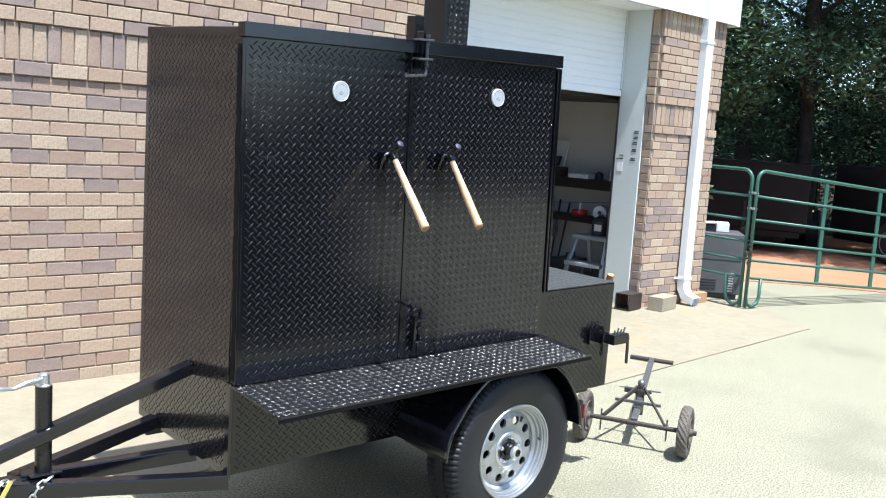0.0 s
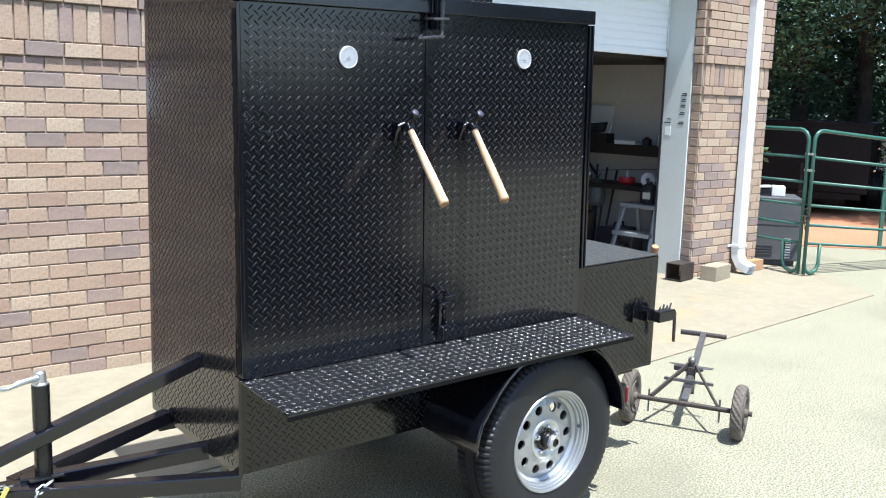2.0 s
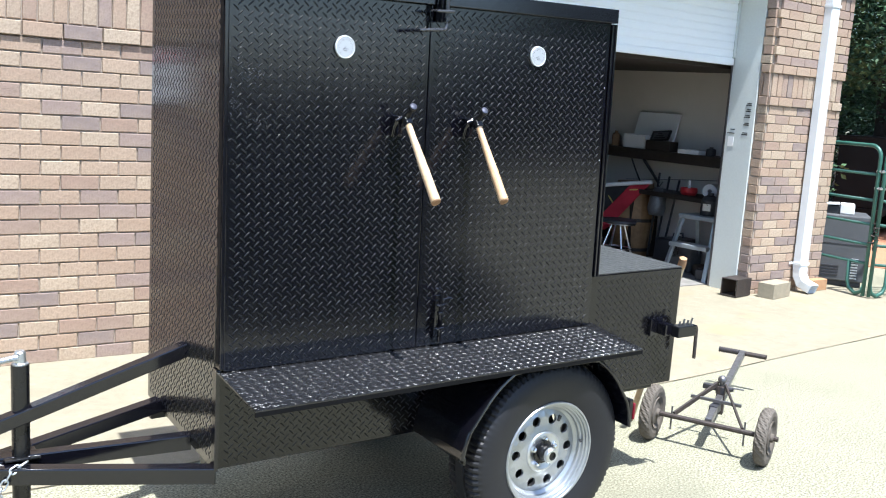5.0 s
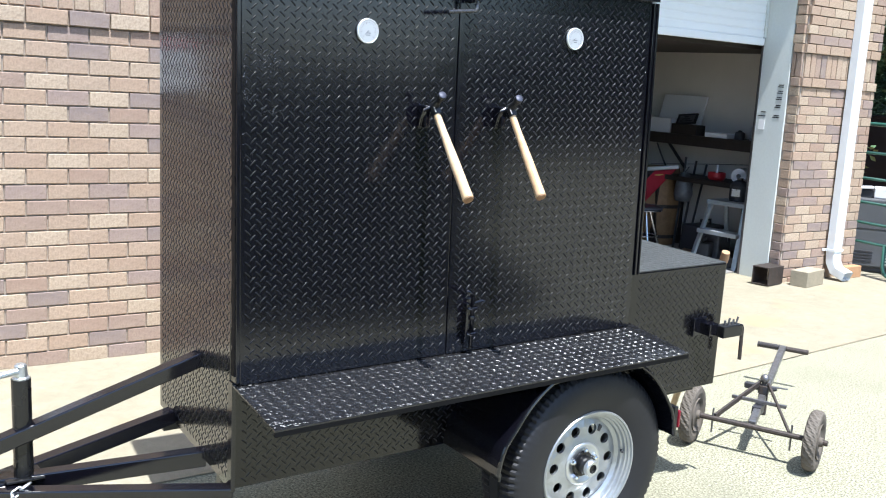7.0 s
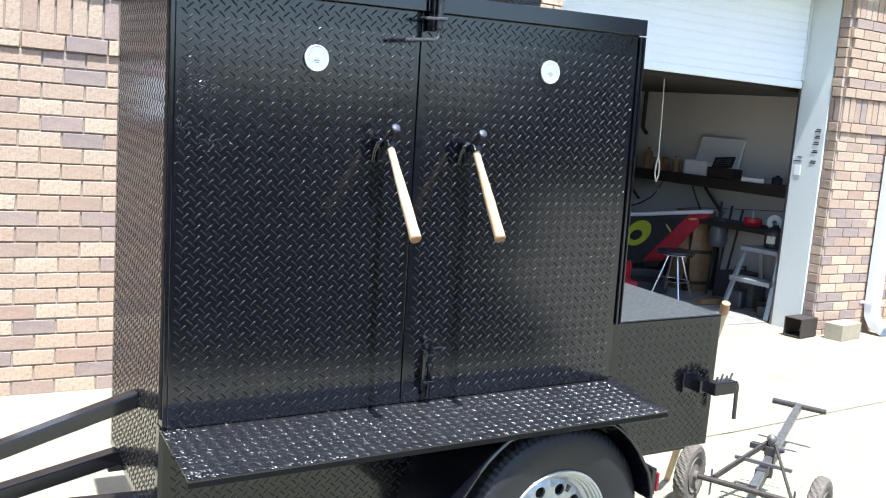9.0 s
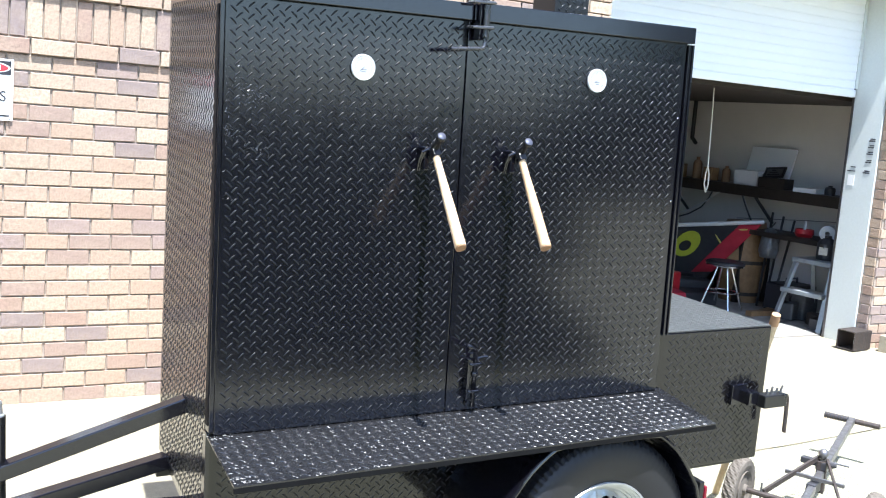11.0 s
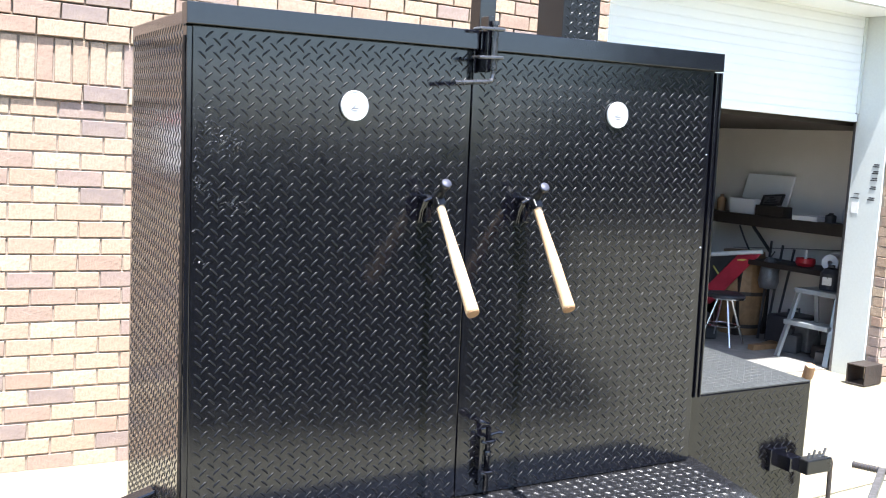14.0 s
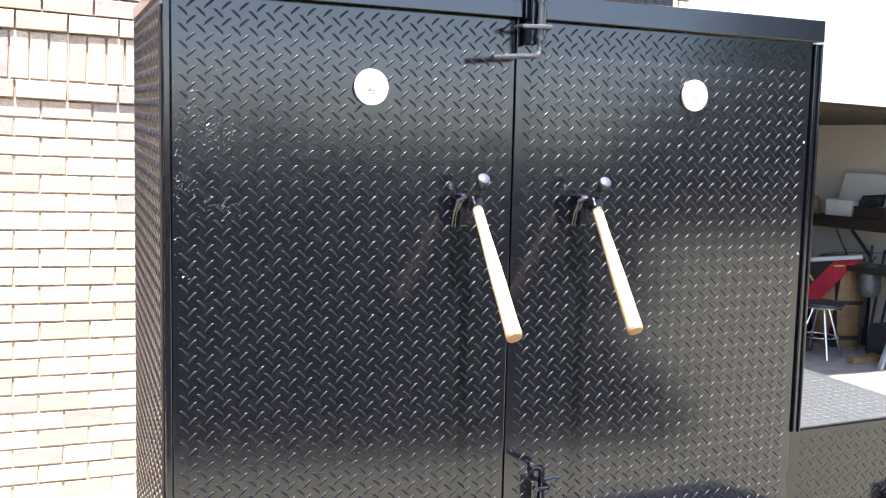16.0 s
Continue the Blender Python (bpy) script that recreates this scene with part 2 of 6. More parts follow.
    leaf=material("leaf", (0.06, 0.1, 0.03), 0.55, spec=0.3, island=True, ramp=[(0.040, 0.084, 0.040), (0.062, 0.118, 0.054), (0.048, 0.098, 0.044), (0.082, 0.138, 0.070), (0.031, 0.064, 0.033)]),
    litter=material("leaf_litter", (0.035, 0.027, 0.018), 0.95, spec=0.1, grain=[(1.5, 0.5, (0.05, 0.04, 0.025)), (20, 0.6, (0.02, 0.018, 0.012))], bump=[(15, 0.6, 0.03)]),
    far_leaf=material("far_leaf", (0.03, 0.05, 0.022), 0.7, spec=0.15, island=True, ramp=[(0.022, 0.040, 0.019), (0.032, 0.056, 0.026), (0.026, 0.046, 0.022)]),
    weathered=material("weathered_timber", (0.30, 0.265, 0.195), 0.85, spec=0.2, grain=[(18, 0.6, (0.20, 0.18, 0.135)), (90, 0.4, (0.36, 0.32, 0.25))], bump=[(60, 0.3, 0.002)]),
    orange_block=material("raw_orange_timber", (0.42, 0.25, 0.14), 0.85, spec=0.2, grain=[(18, 0.6, (0.30, 0.17, 0.09))], bump=[(60, 0.3, 0.002)]),
    tan_hickory=material("tan_hickory", (0.62, 0.42, 0.24), 0.28, grain=[(70, 0.5, (0.44, 0.25, 0.12)), (14, 0.6, (0.70, 0.52, 0.34)), (22, 0.45, (0.42, 0.23, 0.10))], bump=[(140, 0.08, 0.0006)]),
    handle_butt=material("dark_end_grain", (0.30, 0.17, 0.085), 0.6, grain=[(120, 0.6, (0.16, 0.085, 0.045))]),
    dark_metal=material("dark_trailer_paint", (0.005, 0.005, 0.006), 0.5, spec=0.2, grain=[(5, 0.5, (0.012, 0.012, 0.012))], rough_var=0.1),
)

# ---- mesh tools ----
def mesh_ob(name, bm, mat, parent=None, smooth=False):
    me = bpy.data.meshes.new(name)
    bm.to_mesh(me)
    bm.free()
    me.materials.append(mat)
    if smooth:
        for p in me.polygons:
            p.use_smooth = True
    ob = new(name, me)
    ob.parent = parent
    return ob


def part(name, bm, mat, parent, label="", smooth=False, kind=""):
    return tagged(mesh_ob(name, bm, mat, parent, smooth), label, kind=kind)


def raw(name, verts, faces, mat, parent=None, smooth=False, kind="", label=""):
    me = bpy.data.meshes.new(name)
    me.from_pydata(verts, [], faces)
    me.materials.append(mat)
    if smooth:
        me.polygons.foreach_set("use_smooth", [True] * len(me.polygons))
    me.update()
    ob = new(name, me)
    ob.parent = parent
    return tagged(ob, label, kind=kind)


def thing(name, label, category, m=None, group="", parent=None):
    ob = new(name)
    ob.empty_display_size = 0.1
    if m is not None:
        ob.matrix_world = m
    return tagged(ob, label, category, group)


def box(bm, x0, x1, y0, y1, z0, z1, bevel=0.0, m=None):
    vs = [bm.verts.new((x, y, z)) for x in (x0, x1) for y in (y0, y1) for z in (z0, z1)]
    fs = [bm.faces.new([vs[i] for i in f]) for f in ((0, 1, 3, 2), (4, 6, 7, 5), (0, 4, 5, 1), (2, 3, 7, 6), (0, 2, 6, 4), (1, 5, 7, 3))]
    if m is not None:
        for v in vs:
            v.co = m @ v.co
    if bevel:
        es = list({e for f in fs for e in f.edges})
        bmesh.ops.bevel(bm, geom=es, offset=bevel, segments=2, profile=0.5, affect="EDGES")
    return bm


def frame_of(p, q, up=(0, 0, 1)):
    """A pose at p whose z axis points at q."""
    z = (Vector(q) - Vector(p)).normalized()
    u = Vector(up)
    if abs(z.dot(u)) > 0.98:
        u = Vector((0, 1, 0))
    x = u.cross(z).normalized()
    y = z.cross(x)
    m = Matrix((x, y, z)).transposed().to_4x4()
    m.translation = p
    return m


def bar(bm, p, q, w, h, bevel=0.004):
    """A rectangular bar from p to q, w wide and h high."""
    return box(bm, -w / 2, w / 2, -h / 2, h / 2, 0, (Vector(q) - Vector(p)).length, bevel, frame_of(p, q))


def rod(bm, points, r, n=10, caps=True):
    """A round rod through points, mitred at the bends."""
    pts = [Vector(p) for p in points]
    radii = r if isinstance(r, (list, tuple)) else [r] * len(pts)
    rings, last_x = [], None
    for i, p in enumerate(pts):
        a = (pts[i] - pts[i - 1]).normalized() if i else (pts[1] - pts[0]).normalized()
        b = (pts[i + 1] - pts[i]).normalized() if i + 1 < len(pts) else a
        d = (a + b).normalized() if (a + b).length > 1e-6 else a
        x = last_x - d * last_x.dot(d) if last_x else d.orthogonal()
        x.normalize()
        last_x = x
        y = d.cross(x)
        k = 1 / max(0.5, d.dot(a))
        rings.append([bm.verts.new(p + (x * math.cos(t) + y * math.sin(t)) * radii[i] * (k if 0 < i < len(pts) - 1 else 1)) for t in [2 * math.pi * j / n for j in range(n)]])
    for a, b in zip(rings, rings[1:]):
        for j in range(n):
            bm.faces.new((a[j], a[(j + 1) % n], b[(j + 1) % n], b[j]))
    if caps:
        bm.faces.new(list(reversed(rings[0])))
        bm.faces.new(rings[-1])
    return bm


def turned(bm, profile, n=32, m=None, closed=False, caps=True):
    """A body turned about the z axis from (radius, height) pairs."""
    rings = []
    for r, z in profile:
        ring = []
        for j in range(n):
            t = 2 * math.pi * j / n
            v = Vector((r * math.cos(t), r * math.sin(t), z))
            ring.append(bm.verts.new(m @ v if m is not None else v))
        rings.append(ring)
    pairs = list(zip(rings, rings[1:])) + ([(rings[-1], rings[0])] if closed else [])
    for a, b in pairs:
        for j in range(n):
            bm.faces.new((a[j], a[(j + 1) % n], b[(j + 1) % n], b[j]))
    if caps and not closed:
        if profile[0][0] > 1e-4:
            bm.faces.new(list(reversed(rings[0])))
        if profile[-1][0] > 1e-4:
            bm.faces.new(rings[-1])
    return bm


def arc(cx, cy, r, a0, a1, n):
    return [(cx + r * math.cos(radians(a0 + (a1 - a0) * i / n)), cy + r * math.sin(radians(a0 + (a1 - a0) * i / n))) for i in range(n + 1)]


def lettering(name, text, size, m, mat, parent, extrude=0.0008, align="CENTER"):
    cu = bpy.data.curves.new(name, "FONT")
    cu.body, cu.size, cu.extrude, cu.align_x, cu.align_y = text, size, extrude, align, "CENTER"
    tmp = bpy.data.objects.new(name, cu)
    me = bpy.data.meshes.new_from_object(tmp)
    bpy.data.objects.remove(tmp)
    me.materials.clear()
    me.materials.append(mat)
    ob = new(name, me)
    ob.parent = parent
    ob.matrix_local = m
    return ob

# ---- ground ----
BLD = pose(0.3, 2.725, 0, 0, 0, 1.4)          # the building: x along its wall, y into it
TRL = pose(0, 0, -0.022, 1.6, -1.43, 0)       # the trailer: x along its front, y through it


def sheet(name, pts, z, mat, label, category, t=0.05):
    bm = bmesh.new()
    top = [bm.verts.new((x, y, z)) for x, y in pts]
    low = [bm.verts.new((x, y, z - t)) for x, y in pts]
    bm.faces.new(top)
    for i in range(len(pts)):
        j = (i + 1) % len(pts)
        bm.faces.new((top[i], low[i], low[j], top[j]))
    return tagged(mesh_ob(name, bm, mat), label, category, kind="structure")


sheet("ground", [(-400, -400), (400, -400), (400, 400), (-400, 400)], 0.0, MAT["aggregate"], "pale exposed-aggregate yard pavement", "ground")
corner = lambda u, v: tuple((BLD @ Vector((u, v, 0)))[:2])
sheet("pavement", [corner(-14, -1.7594), corner(2.9, -1.7594), corner(6.9, -1.448), corner(7.6, -0.6), corner(7.6, 0.50), corner(-14, 0.50)], 0.006, MAT["concrete"], "pale concrete apron along the brick wall", "pavement")
bm = bmesh.new()
for k in range(40):
    u0 = -14 + 20.9 * k / 40
    u1 = -14 + 20.9 * (k + 1) / 40
    w = lambda u: (-1.985 + 0.0778 * u if u > 2.9 else -1.7594) + 0.006 * math.sin(u * 3.1) + 0.004 * math.sin(u * 11)
    bm.faces.new([bm.verts.new((*corner(u, w(u) + d), 0.0105)) for u, d in ((u0, -0.0028), (u1, -0.0028), (u1, 0.0022), (u0, 0.0022))])
tagged(mesh_ob("pavement_joint", bm, MAT["joint"]), "dark dirt-filled joint in the pavement", "joint", kind="structure")
sheet("lawn", [(-90, -4.2), (-3.0, -3.45), (0.3, -3.1), (2.0, -2.85), (3.3, -2.75), (3.9, -3.2), (4.6, -4.6), (5.6, -6.7), (6.4, -7.2), (7.0, -7.8), (12.6, -15.6), (22, -15.6), (60, -19), (95, -30), (95, -95), (-90, -95)], 0.012, MAT["grass"], "mown dark green lawn beside the yard", "lawn")
sheet("far_lawn", [(-95, 1.5), (-16, 1.5), (-12, -6.0), (-95, -6.0)], 0.012, MAT["grass"], "mown dark green lawn past the yard", "lawn")
sheet("wood_floor", [(15, -7), (60, -25), (95, -10), (95, 60), (30, 60), (8.5, 21), (12, 10), (13, 2)], 0.006, MAT["litter"], "dark leaf litter under the trees", "ground")
sheet("clay_yard", [(9.3, 4.2), (9.75, 3.5), (10.35, 2.88), (10.8, 2.2), (12.0, 1.3), (14, 0.2), (16.5, -1.5), (18.6, 0.5), (18.9, 5), (16.8, 10.5), (13, 17), (9, 20), (9.3, 8)], 0.012, MAT["clay"], "bare red clay yard behind the gate", "ground")

# ---- the brick building ----
COURSE, LENGTH, MORTAR = 0.0813, 0.212, 0.0088
WALL_H = 2.955


def mortar_core(name, u0, u1, v0, v1, z0, z1, label, mat="mortar"):
    bm = box(bmesh.new(), u0, u1, v0, v1, z0, z1)
    ob = tagged(mesh_ob(name, bm, MAT[mat]), label, "wall", kind="structure")
    ob.matrix_world = BLD
    return ob


def brick_rows(u0, u1, z_shift=0.0):
    """Bricks of a face from u0 to u1: (u, u, z, z, how far proud)."""
    z = z_shift
    rows = []
    for k in range(22):
        rows.append((z, COURSE, LENGTH, 0.0 if k % 2 else 0.106, 0.0))
        z += COURSE
    rows.append((z, COURSE, LENGTH, 0.106, 0.014))
    z += COURSE
    rows.append((z, 0.209, 0.0787, 0.0, 0.004))
    z += 0.209
    k = 0
    while z + COURSE < WALL_H - 0.2 + z_shift:
        rows.append((z, COURSE, LENGTH, 0.0 if k % 2 else 0.106, 0.018))
        z += COURSE
        k += 1
    rows.append((z, WALL_H - z, 0.0787, 0.03, 0.018))
    out = []
    for z, h, step, off, proud in rows:
        a = math.floor((u0 - off) / step) * step + off
        while a < u1 - 0.004:
            p, q = max(a, u0), min(a + step, u1)
            if q - p > 0.03:
                out.append((p + MORTAR / 2, q - MORTAR / 2, z + MORTAR / 2, z + h - MORTAR / 2, proud))
            a += step
    return out


def brick_verts(u0, u1, z0, z1, proud, depth, rng, side=None):
    """The eight corners and eight chamfer points of one brick, slightly uneven."""
    j = lambda s: rng.uniform(-s, s)
    v = -proud + j(0.0018)
    c = 0.0028
    back = [(u0 + j(0.0015), depth, z0), (u1 + j(0.0015), depth, z0), (u1, depth, z1), (u0, depth, z1)]
    mid = [(u0 + j(0.002), v + c, z0 + j(0.0015)), (u1 + j(0.002), v + c, z0 + j(0.0015)), (u1 + j(0.002), v + c, z1 + j(0.0015)), (u0 + j(0.002), v + c, z1 + j(0.0015))]
    front = [(mid[0][0] + c, v, mid[0][2] + c), (mid[1][0] - c, v + j(0.001), mid[1][2] + c), (mid[2][0] - c, v, mid[2][2] - c), (mid[3][0] + c, v + j(0.001), mid[3][2] - c)]
    return back + mid + front


BRICK_FACES = [(8, 9, 10, 11)] + [(a + i, a + (i + 1) % 4, a + 4 + (i + 1) % 4, a + 4 + i) for a in (0, 4) for i in range(4)]


def joined_bricks(name, rows, parent, m=None, depth=0.03):
    rng = random.Random(len(rows))
    vs, fs = [], []
    for r in rows:
        k = len(vs)
        pts = brick_verts(*r, depth, rng)
        vs += [tuple(m @ Vector(p)) for p in pts] if m is not None else pts
        fs += [tuple(k + i for i in f) for f in BRICK_FACES]
    return raw(name, vs, fs, MAT["brick_many"], parent, kind="stuff", label="weathered tan and pink bricks")


DOOR_L, DOOR_R, CORNER = 3.05, 6.12, 7.27
wall_l = mortar_core("wall_south", -14, DOOR_L, 0.0095, 0.26, 0, WALL_H + 0.3, "tan brick wall with a soldier course, in sun")
wall_p = mortar_core("wall_pier", DOOR_R + 0.009, CORNER - 0.009, 0.0095, 0.26, 0, WALL_H + 0.3, "tan brick pier beside the roll-up door")
mortar_core("wall_east", CORNER - 0.25, CORNER - 0.009, 0.26, 9.0, 0, WALL_H + 0.3, "brick end wall of the workshop")
mortar_core("wall_north", -14, CORNER - 0.25, 8.8, 9.0, 0, WALL_H + 0.3, "plain back wall of the workshop", "plaster")
mortar_core("wall_inner_east", CORNER - 0.262, CORNER - 0.254, 0.27, 8.79, 0, WALL_H + 0.25, "off-white inner wall of the workshop", "plaster")
mortar_core("wall_inner_west", 0.2, 0.3, 0.27, 8.79, 0, WALL_H + 0.25, "off-white inner wall of the workshop", "plaster")
mortar_core("wall_inner_south", 0.3, DOOR_L - 0.01, 0.262, 0.27, 0, WALL_H + 0.25, "off-white inner face of the front wall", "plaster")
mortar_core("wall_west", -14.2, -14.003, 0.0, 9.0, 0, WALL_H + 0.3, "brick end wall")
# the ceiling's near-black colour stands in for the shade of an unlit room
for name, z0, z1, mat, label in (("ceiling", WALL_H + 0.26, WALL_H + 0.3, "dark_wood", "workshop ceiling, unlit shade put into its near-black colour"), ("roof", WALL_H + 1.3, WALL_H + 1.45, "white_metal", "low metal roof")):
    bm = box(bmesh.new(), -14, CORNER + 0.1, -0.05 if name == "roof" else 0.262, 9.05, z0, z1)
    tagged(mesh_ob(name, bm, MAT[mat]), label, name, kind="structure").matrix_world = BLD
# low deck added over the workshop, its dark colour standing in for ceiling shade
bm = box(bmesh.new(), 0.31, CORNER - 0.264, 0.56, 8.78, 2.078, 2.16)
tagged(mesh_ob("ceiling", bm, MAT["dark_wood"]), "added low deck over the workshop, near-black for ceiling shade", "ceiling", kind="structure").matrix_world = BLD
bm = box(bmesh.new(), 0.3, CORNER - 0.262, 0.49, 8.79, -0.04, 0.014)
tagged(mesh_ob("floor", bm, MAT["floor_in"]), "worn grey concrete workshop floor", "floor", kind="structure").matrix_world = BLD

# white ribbed siding over the door, with its soffit
siding = tagged(new("wall_siding"), "white ribbed metal siding over door and bricks", "siding", kind="structure")
siding.matrix_world = BLD
bm = bmesh.new()
box(bm, -14, CORNER + 0.13, -0.05, -0.03, WALL_H + 0.0, WALL_H + 1.3)
box(bm, -14, CORNER + 0.13, -0.028, 0.5, WALL_H + 0.28, WALL_H + 0.30)
box(bm, CORNER + 0.02, CORNER + 0.04, -0.028, 9, WALL_H, WALL_H + 1.3)
part("siding_panel", bm, MAT["white_metal"], siding)
for k in range(36):
    u = CORNER + 0.06 - k * 0.23
    rib = part("siding_rib", box(bmesh.new(), u - 0.02, u + 0.02, -0.068, -0.0505, WALL_H + 0.012, WALL_H + 1.28, 0.006), MAT["white_metal"], siding)
part("corner_trim", box(bmesh.new(), CORNER + 0.09, CORNER + 0.15, -0.075, 0.06, WALL_H - 0.02, WALL_H + 1.3, 0.004), MAT["white_metal"], siding)
part("drip_edge", box(bmesh.new(), -14, CORNER + 0.085, -0.078, -0.07, WALL_H - 0.012, WALL_H + 0.05, 0.002), MAT["white_metal"], siding)

# steel jamb, header and roll-up door
jamb = tagged(new("door_frame"), "grey-green painted steel door jamb", "door frame", kind="structure")
jamb.matrix_world = BLD
part("jamb", box(bmesh.new(), DOOR_R - 0.012, DOOR_R + 0.008, 0.125, 0.425, 0, WALL_H, 0.003), MAT["jamb"], jamb)
part("jamb", box(bmesh.new(), DOOR_L - 0.008, DOOR_L + 0.012, 0.125, 0.52, 0, WALL_H, 0.003), MAT["jamb"], jamb)
part("door_track", box(bmesh.new(), DOOR_R - 0.006, DOOR_R + 0.006, 0.427, 0.455, 0, 2.2, 0.003), MAT["steel"], jamb, "dark steel door track")
part("door_guide", box(bmesh.new(), DOOR_R - 0.05, DOOR_R - 0.0125, 0.404, 0.4265, 2.175, WALL_H - 0.004, 0.003), MAT["jamb"], jamb)
part("header", box(bmesh.new(), DOOR_L, DOOR_R, 0.03, 0.5, WALL_H, WALL_H + 0.27), MAT["white_metal"], jamb, "white boxed header")
for k, (z, w) in enumerate(((1.745, 0.062), (1.690, 0.058), (1.635, 0.062), (1.565, 0.060), (1.475, 0.066))):
    for d in range(2):
        part("stencil_bar", box(bmesh.new(), DOOR_R - 0.0145, DOOR_R - 0.0125, 0.165 + 0.004 * k, 0.165 + 0.004 * k + w - 0.012 * d, z - 0.002 + 0.016 * d, z + 0.007 + 0.016 * d), MAT["ink"], jamb)
for k in range(2):
    part("stencil_bar", box(bmesh.new(), DOOR_R - 0.0145, DOOR_R - 0.0125, 0.325, 0.405 - 0.03 * k, 1.48 + 0.035 * k, 1.488 + 0.035 * k), MAT["ink"], jamb)
part("paper_label", box(bmesh.new(), DOOR_R - 0.0155, DOOR_R - 0.0125, 0.325, 0.39, 1.36, 1.45), MAT["sign"], jamb, "small white paper label")

rolldoor = tagged(new("roll_up_door"), "white ribbed roll-up door, raised most of the way", "door", kind="structure")
rolldoor.matrix_world = BLD
z = 2.17
while z < WALL_H + 0.24:
    bm = bmesh.new()
    prof = [(0.4145, z + 0.0003), (0.410, z + 0.014), (0.410, z + 0.056), (0.4145, z + 0.0692), (0.442, z + 0.0692), (0.442, z + 0.0003)]
    a = [bm.verts.new((DOOR_L + 0.013, v, zz)) for v, zz in prof]
    b = [bm.verts.new((DOOR_R - 0.052, v, zz)) for v, zz in prof]
    for i in range(6):
        bm.faces.new((a[i], a[(i + 1) % 6], b[(i + 1) % 6], b[i]))
    bm.faces.new(a)
    bm.faces.new(list(reversed(b)))
    bmesh.ops.recalc_face_normals(bm, faces=bm.faces)
    part("slat", bm, MAT["white_metal"], rolldoor)
    z += 0.0695
part("bottom_bar", box(bmesh.new(), DOOR_L + 0.013, DOOR_R - 0.035, 0.402, 0.45, 2.105, 2.169, 0.006), MAT["white_metal"], rolldoor, "pale steel bottom bar")

# ---- the smoker trailer ----
LUG_X, LUG_Y = 0.0338, 0.0312


def lug_field(name, w, h, m, parent, mat="lug", holes=(), steep=False, uneven=0.0, low=1.0):
    """Raised tread-plate lugs, alternately turned, over a w by h panel in the plane of m."""
    high = 1.25 if steep else low
    rng = random.Random(12)
    full = 0.4 if steep else 1.0         # worn lugs are fuller in the middle
    levels = [(0.0138, 0.0078 * full, 0.0025, -0.0002), (0.0128, 0.0072 * full, 0.0020, 0.00085 * high), (0.0104, 0.0062 * full, 0.0010, 0.00135 * high)]
    bow = lambda x, y: (x, y + 0.0025 * (1 - (x / 0.0138) ** 2))
    shape = [(*bow(x, y), z) for tip, mid, half, z in levels for x, y in ((-tip, 0.0), (-mid, -half), (mid, -half), (tip, 0.0), (mid, half), (-mid, half))]
    shape += [(*bow(-0.0058 * full, 0.0), 0.0015 * high), (*bow(0.0058 * full, 0.0), 0.0015 * high)]
    faces = [(r + i, r + (i + 1) % 6, r + 6 + (i + 1) % 6, r + 6 + i) for r in (0, 6) for i in range(6)]
    faces += [(13, 14, 19, 18), (16, 17, 18, 19), (12, 13, 18), (14, 15, 19), (15, 16, 19), (17, 12, 18)]
    vs, fs = [], []
    nx, ny = int(w / LUG_X), int(h / LUG_Y)
    x_off, y_off = (w - nx * LUG_X) / 2, (h - ny * LUG_Y) / 2
    for i in range(nx):
        for j in range(ny):
            for k in (0, 1):
                cx, cy = x_off + (i + 0.25 + 0.5 * k) * LUG_X, y_off + (j + 0.25 + 0.5 * k) * LUG_Y
                if any((cx - hx) ** 2 + (cy - hy) ** 2 < r * r for hx, hy, r in holes):
                    continue
                a = radians(42 if k else -42)
                ca, sa = math.cos(a), math.sin(a)
                o = len(vs)
                tx, ty, k = rng.uniform(-uneven, uneven), rng.uniform(-uneven, uneven), 1 - 3 * uneven * rng.random()
                vs += [(cx + ca * x - sa * y, cy + sa * x + ca * y, z * k + tx * x + ty * y) for x, y, z in shape]
                fs += [tuple(o + n for n in f) for f in faces]
    ob = raw(name, vs, fs, MAT[mat], parent, smooth=True, kind="stuff")
    ob.matrix_local = m
    return ob


FRONT = lambda x, z, y=0.0: Matrix.Translation((x, y, z)) @ pose(0, 0, 0, 90, 0, 0)      # panel x right, y up, facing -y
BX, BZ0, BZ1, BD = 1.607, 0.384, 1.975, 0.80

trailer = thing("smoker_trailer", "black diamond-plate barbecue smoker on a single-axle trailer", "trailer", TRL)
bm = bmesh.new()
box(bm, -0.012, BX, 0.021, BD, BZ0, BZ1, 0.004)
for v in bm.verts:                       # the end plate stands slightly out of square
    if v.co.x < 0.5:
        v.co.x += 0.068 * v.co.y
body = part("smoker_body", bm, MAT["paint"], trailer, "gloss black tread-plate cooking chamber")
lug_field("end_tread", BD - 0.03, BZ1 - BZ0 - 0.04, Matrix.Translation((-0.0123 + 0.068 * (BD - 0.015), BD - 0.015, BZ0 + 0.02)) @ pose(0, 0, 0, 0, 0, -3.89) @ Matrix(((0, 0, -1, 0), (-1, 0, 0, 0), (0, 1, 0, 0), (0, 0, 0, 1))), body, low=0.75)
lug_field("right_end_tread", BD - 0.03, BZ1 - 0.94 - 0.03, Matrix.Translation((BX + 0.0112, 0.012, 0.95)) @ Matrix(((0, 0, 1, 0), (1, 0, 0, 0), (0, 1, 0, 0), (0, 0, 0, 1))), body, steep=True)
